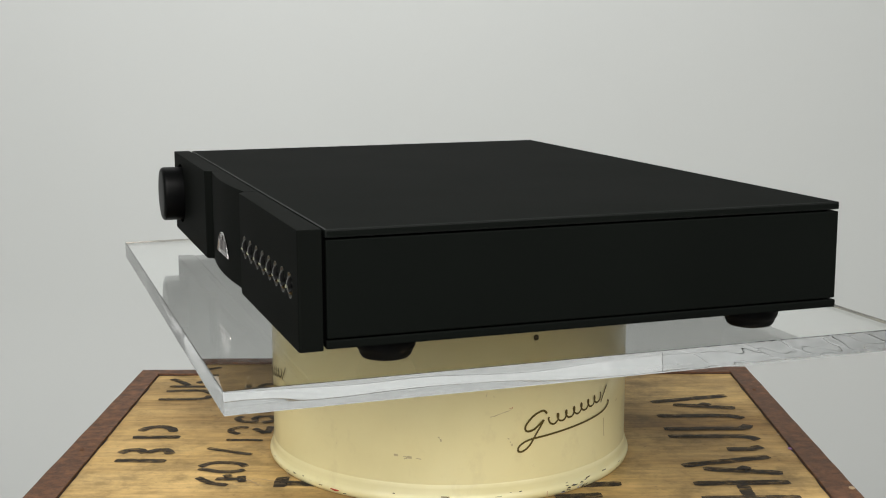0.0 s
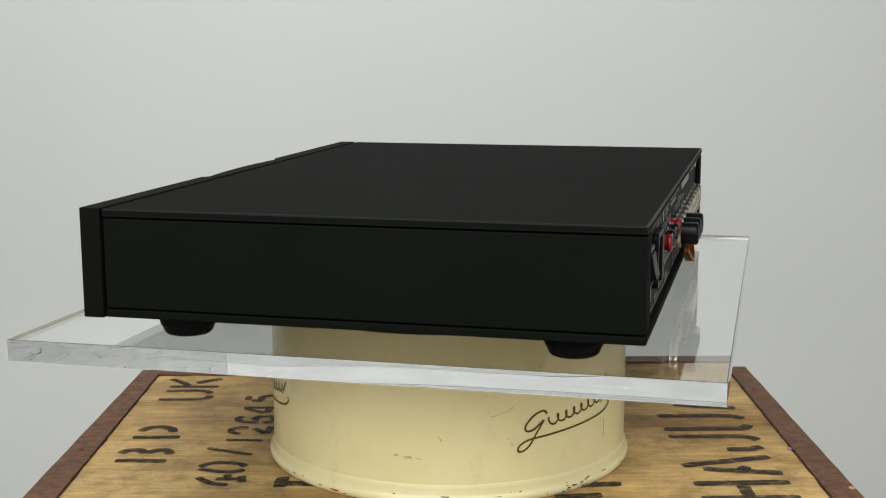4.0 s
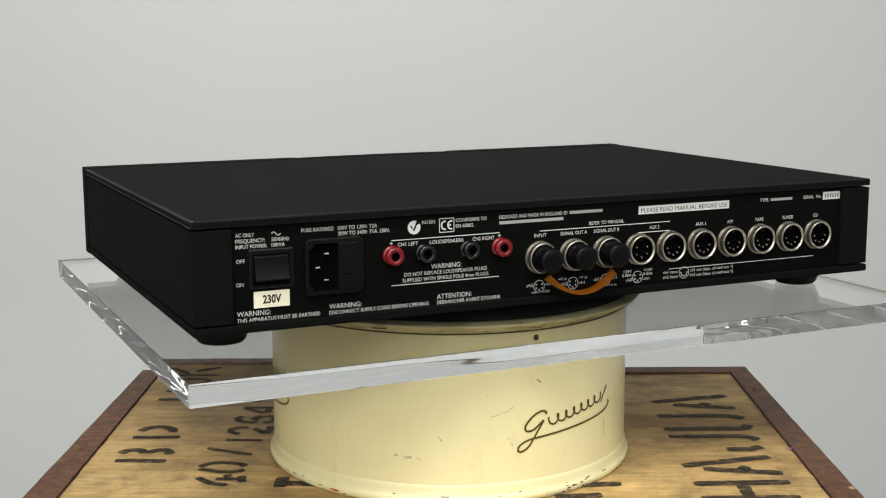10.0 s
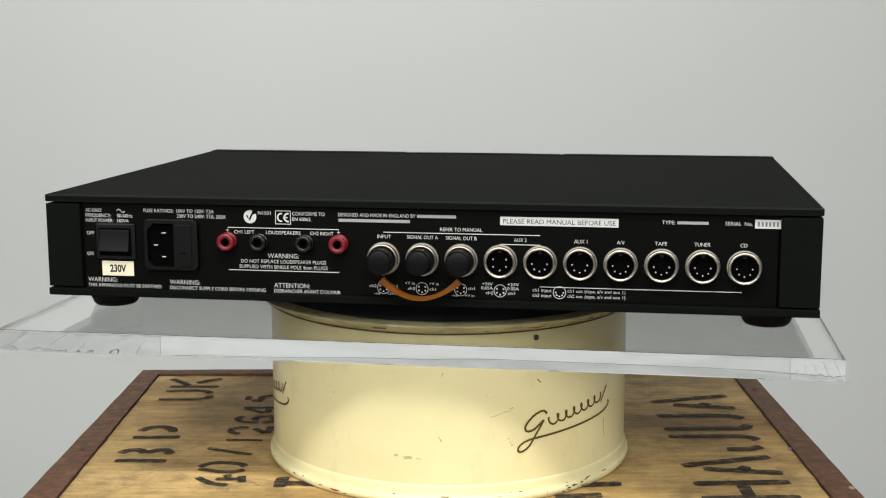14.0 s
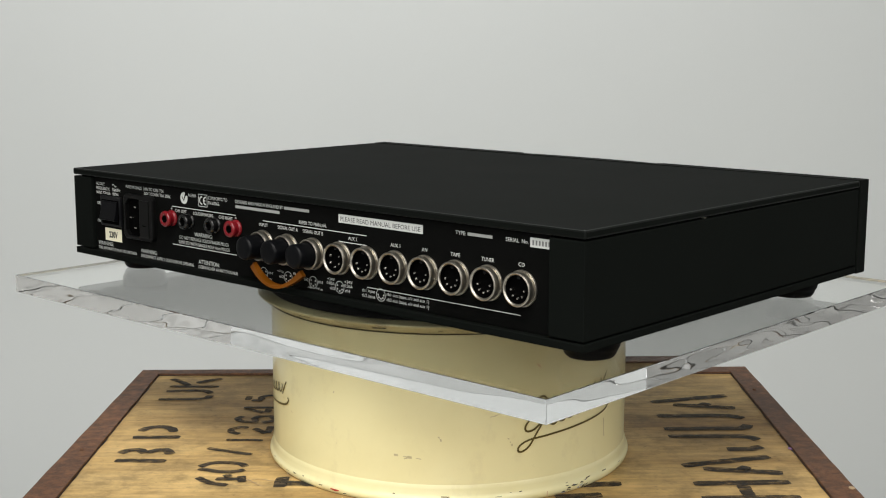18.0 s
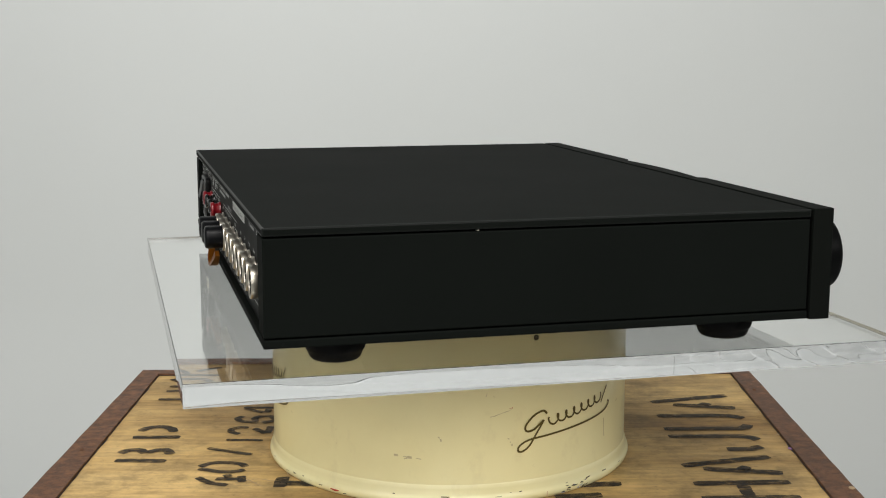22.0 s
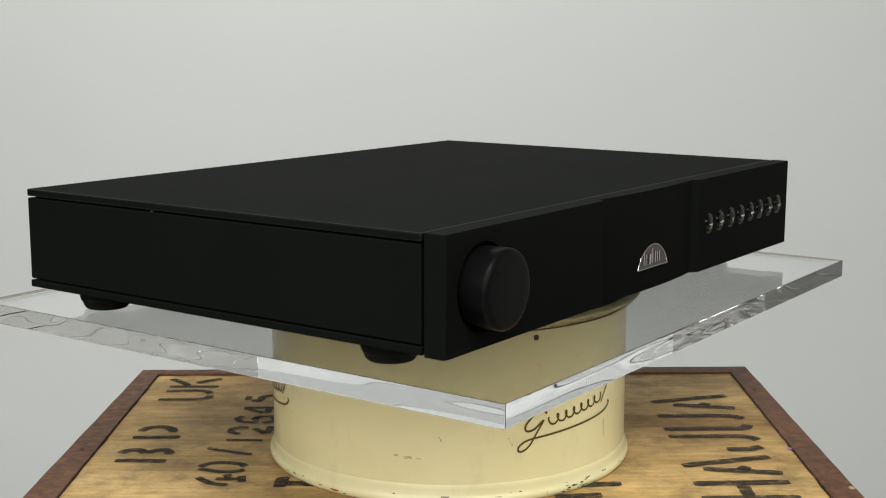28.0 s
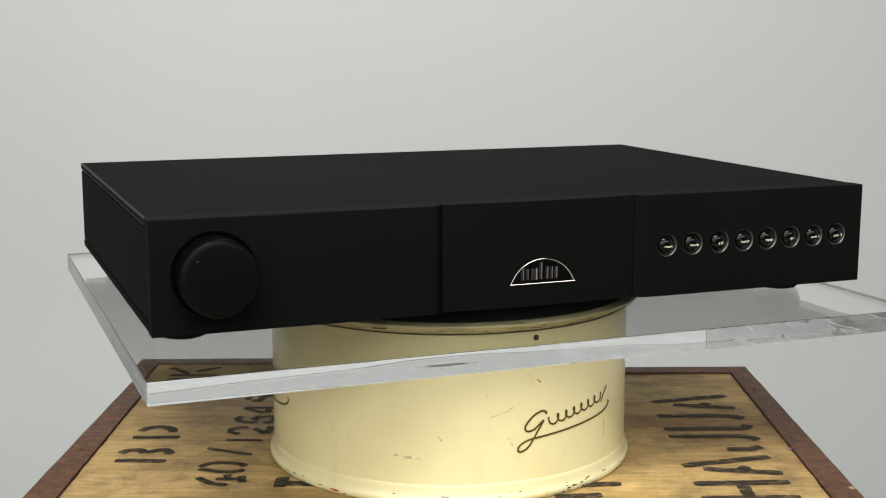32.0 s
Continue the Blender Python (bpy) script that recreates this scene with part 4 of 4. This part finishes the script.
def amp_rear_fittings():
    # mains switch
    sw = part("power_switch", rear_box(160.1, 183.6, -0.0004, 0.0016, 22.7, 42.9, bevel=0.0006), M_PLASTIC, AMP, "black rocker power switch")
    # flat sheet, blackened for the shade in the rocker's gap
    part("rocker_shade", rear_box(162.4, 181.6, 0.0014, 0.0019, 24.4, 40.4), M_BLACK_SHADE, sw, "thin black sheet for the shade round the rocker")
    side = [(27.0, 0.8), (27.0, 4.4)] + [(27.4 + 11.6 * q, 4.9 - 2.2 * q - 1.2 * q * (1 - q)) for q in (k / 12 for k in range(13))] + [(39.6, 2.2), (39.6, 0.8)]
    m = Matrix(((0, 0, 1, 163.2 * MM + REAR_X), (0, 1, 0, PANEL), (1, 0, 0, up(REAR_Z)), (0, 0, 0, 1)))
    part("rocker", prism([(z * MM, y * MM) for z, y in side], m, 17.7 * MM, 0.0003), M_PLUG, sw, "black switch rocker")
    # mains inlet with fuse drawer
    plate = [(122.4 + 16 + sx * (16 - 3.4) + 3.4 * math.cos(q), 31.7 + sz * (14.7 - 3.4) + 3.4 * math.sin(q)) for sx, sz, q0 in ((1, 1, 0), (-1, 1, 90), (-1, -1, 180), (1, -1, 270)) for q in (math.radians(q0 + 15 * k) for k in range(7))]
    m = Matrix(((1, 0, 0, REAR_X), (0, 0, 1, PANEL - 0.0004), (0, 1, 0, up(REAR_Z)), (0, 0, 0, 1)))
    inlet = part("mains_inlet", prism([(x * MM, z * MM) for x, z in plate], m, 0.0036, 0.0007), M_INLET, AMP, "black mains inlet with fuse drawer")
    hole = [(136.6, 19.0), (148.6, 19.0), (152.2, 22.8), (152.2, 40.0), (148.6, 43.8), (136.6, 43.8)]
    m = Matrix(((1, 0, 0, REAR_X), (0, 0, 1, PANEL + 0.0003), (0, 1, 0, up(REAR_Z)), (0, 0, 0, 1)))
    cut(inlet, prism([(x * MM, z * MM) for x, z in hole], m, 0.009))
    # the hole is shallow; a black floor sheet paints its deep shade
    part("inlet_shade", prism([(x * MM, z * MM) for x, z in hole], m @ Matrix.Translation((0, 0, -0.0005)), 0.0007), M_BLACK_SHADE, inlet, "black floor sheet for the shade in the inlet's hole")
    part("fuse_drawer", rear_box(126.0, 136.2, 0.001, 0.0037, 19.2, 43.4, bevel=0.0004), M_INLET, inlet, "black fuse drawer")
    # no slot is cut; a black bar stands for its shade
    part("slot_shade", rear_box(129.4, 132.8, 0.0035, 0.0039, 26.8, 27.4), M_BLACK_SHADE, inlet, "flat dark bar for the shade in the pull slot")
    for x, z in ((142.6, 38.2), (147.4, 31.2), (142.8, 24.6)):
        part("contact_pin", rear_box(x - 1.3, x + 1.3, 0, 0.0024, z - 0.42, z + 0.42, bevel=0.0002), M_PIN, inlet, "flat metal pin")
    # loudspeaker posts
    for x, red in ((105.4, True), (86.8, False), (60.5, False), (41.0, True)):
        r = 5.1 if red else 4.9
        prof = [(0, -0.5), (r, -0.5), (r, 0.9), (r - 0.3, 1.3), (r - 0.8, 1.6), (r - 0.9, 3.4), (r - 0.6, 3.9), (r - 0.1, 4.3), (r, 4.8), (r, 5.4), (r - 0.3, 6.1), (r - 1.0, 6.5), (r - 1.7, 6.5), (2.5, 6.0), (2.3, 5.4), (2.2, 2.0), (0, 2.0)]
        post = part("speaker_post", lathe([(a * MM, b * MM) for a, b in prof], rear(x, 34.4), 36), M_RED if red else M_POST, AMP, ("red" if red else "black") + " plastic speaker terminal", True)
        part("socket", lathe([(0, 0.0022), (0.0019, 0.0022), (0.00205, 0.0064), (0.0016, 0.0064), (0.0014, 0.0026), (0, 0.0026)], rear(x, 34.4), 18), M_BLACK_SHADE, post)
    # round sockets
    shell = [(0, -0.5), (9.3, -0.5), (9.3, 0.6), (9.1, 0.9), (8.3, 1.0), (8.2, 1.5), (8.6, 1.7), (8.7, 2.0), (8.7, 4.5), (8.5, 5.0), (8.0, 5.2), (7.5, 5.0), (7.2, 4.5), (7.1, 1.2), (0, 1.2)]
    shell_me = mesh_of("din_socket", lathe([(a * MM, b * MM) for a, b in shell], Matrix(), 44), M_NICKEL, True)
    core_me = mesh_of("insert", lathe([(0, 1.8 * MM), (6.5 * MM, 1.8 * MM), (6.8 * MM, 2.0 * MM), (6.9 * MM, 4.2 * MM), (7.06 * MM, 4.4 * MM), (7.06 * MM, 4.1 * MM)], Matrix(), 36), M_BLACK_SHADE)
    pin_me = mesh_of("pin", lathe([(0, 0.0042), (0.0005, 0.0041), (0.0007, 0.0037), (0.0007, 0.0015)], Matrix(), 8), M_PIN)
    key_me = mesh_of("key_slot", block(bmesh.new(), -0.0011, 0.0011, 0.0050, 0.0068, 0.0015, 0.0032, bevel=0.0003), M_PLASTIC)
    for k in range(10):
        x = 16.0 - 21.72 * k
        s = new("din_socket", shell_me)
        s.parent, s.matrix_basis = AMP, rear(x, 26.6)
        tagged(s, "round nickel-plated locking socket" + (" with a black plug" if k < 3 else ""))
        if k >= 3:
            for name, me in (("insert", core_me), ("key_slot", key_me)):
                o = new(name, me)
                o.parent = s
            for j in range(5):
                a = math.radians(180 + 45 * j) if k > 3 else math.radians(150 + 60 * j)
                o = new("pin", pin_me)
                o.parent = s
                o.location = (0.0041 * math.cos(a), 0.0041 * math.sin(a) - 0.0004, 0)
        else:
            cap = [(6.9, 1.3), (7.0, 3.2), (7.0, 8.0), (7.0, 13.6), (6.9, 14.6), (6.5, 15.3), (5.8, 15.7), (3.0, 16.0), (0, 16.1)]
            part("dummy_plug", lathe([(a * MM, b * MM) for a, b in cap], Matrix(), 44), M_PLUG, s, "black rubber dummy plug", True)
    # strap that ties two plugs together
    bm = bmesh.new()
    last = None
    for j in range(33):
        t = j / 32
        x = 15.6 - 43.2 * t
        z = 16.4 - 40.0 * t * (1 - t)
        y = 8.4 + 1.2 * math.sin(math.pi * t)
        dz = -40.0 * (1 - 2 * t) / -43.2
        turned = abs(2 * t - 1) ** 3
        n = Vector((-dz, 1)).normalized() * (0.9 + 1.1 * turned)
        wide = 2.5 - 1.2 * turned
        ring = [bm.verts.new(rear(x + sgn * n.x, z + sgn * n.y, (y + d) * MM) @ Vector((0, 0, 0))) for sgn, d in ((1, -wide), (1, wide), (-1, wide), (-1, -wide))]
        if last:
            for q in range(4):
                bm.faces.new((last[q], last[(q + 1) % 4], ring[(q + 1) % 4], ring[q]))
        else:
            bm.faces.new(ring)
        last = ring
    bm.faces.new(last[::-1])
    part("plug_strap", bm, M_STRAP, AMP, "amber rubber strap hanging between two plugs", True)


M_POST = coated("black_terminal_plastic", (0.004, 0.004, 0.004), 0.22, 0.4, strength=0.0)
M_INLET = coated("black_inlet_plastic", (0.0026, 0.0027, 0.0027), 0.38, 0.16, strength=0.05)
M_PLUG = coated("black_plug_rubber", (0.0017, 0.0019, 0.0026), 0.4, 0.14, strength=0.08)
amp_rear_fittings()


# ---- what turns ----
def motions():
    start, rate = -70.895, -8.3642        # degrees, degrees a second
    # how far the plate runs before or behind an even turn: seconds, degrees
    drift = ((0.0, 0.26), (2.6, 0.20), (6.0, 0.31), (10.0, -0.07), (14.0, -0.71), (18.0, -0.66), (22.0, -0.19), (25.0, 0.40), (28.0, 0.16), (32.0, 0.30))

    def lag(t):
        k = max(j for j in range(len(drift) - 1) if drift[j][0] <= t)
        p = [drift[max(0, min(len(drift) - 1, j))] for j in (k - 1, k, k + 1, k + 2)]
        h = p[2][0] - p[1][0]
        u = (t - p[1][0]) / h
        a, b = (h * (p[j + 1][1] - p[j - 1][1]) / (p[j + 1][0] - p[j - 1][0]) for j in (1, 2))
        return (2 * u ** 3 - 3 * u ** 2 + 1) * p[1][1] + (u ** 3 - 2 * u ** 2 + u) * a + (3 * u ** 2 - 2 * u ** 3) * p[2][1] + (u ** 3 - u ** 2) * b
    times = [k * 0.2 for k in range(161)]
    lean = pose(0, 0, 0, 0.2, 0.065, 0)
    for ob in (PLATTER, ACRYLIC, AMP):
        m = Matrix.Translation((0, 0, UNDER)) @ lean @ Matrix.Translation((0, 0, ob.location.z - UNDER))
        walk(ob, [(t, pose(0, 0, 0, 0, 0, start + rate * t + lag(t)) @ m) for t in times])


motions()
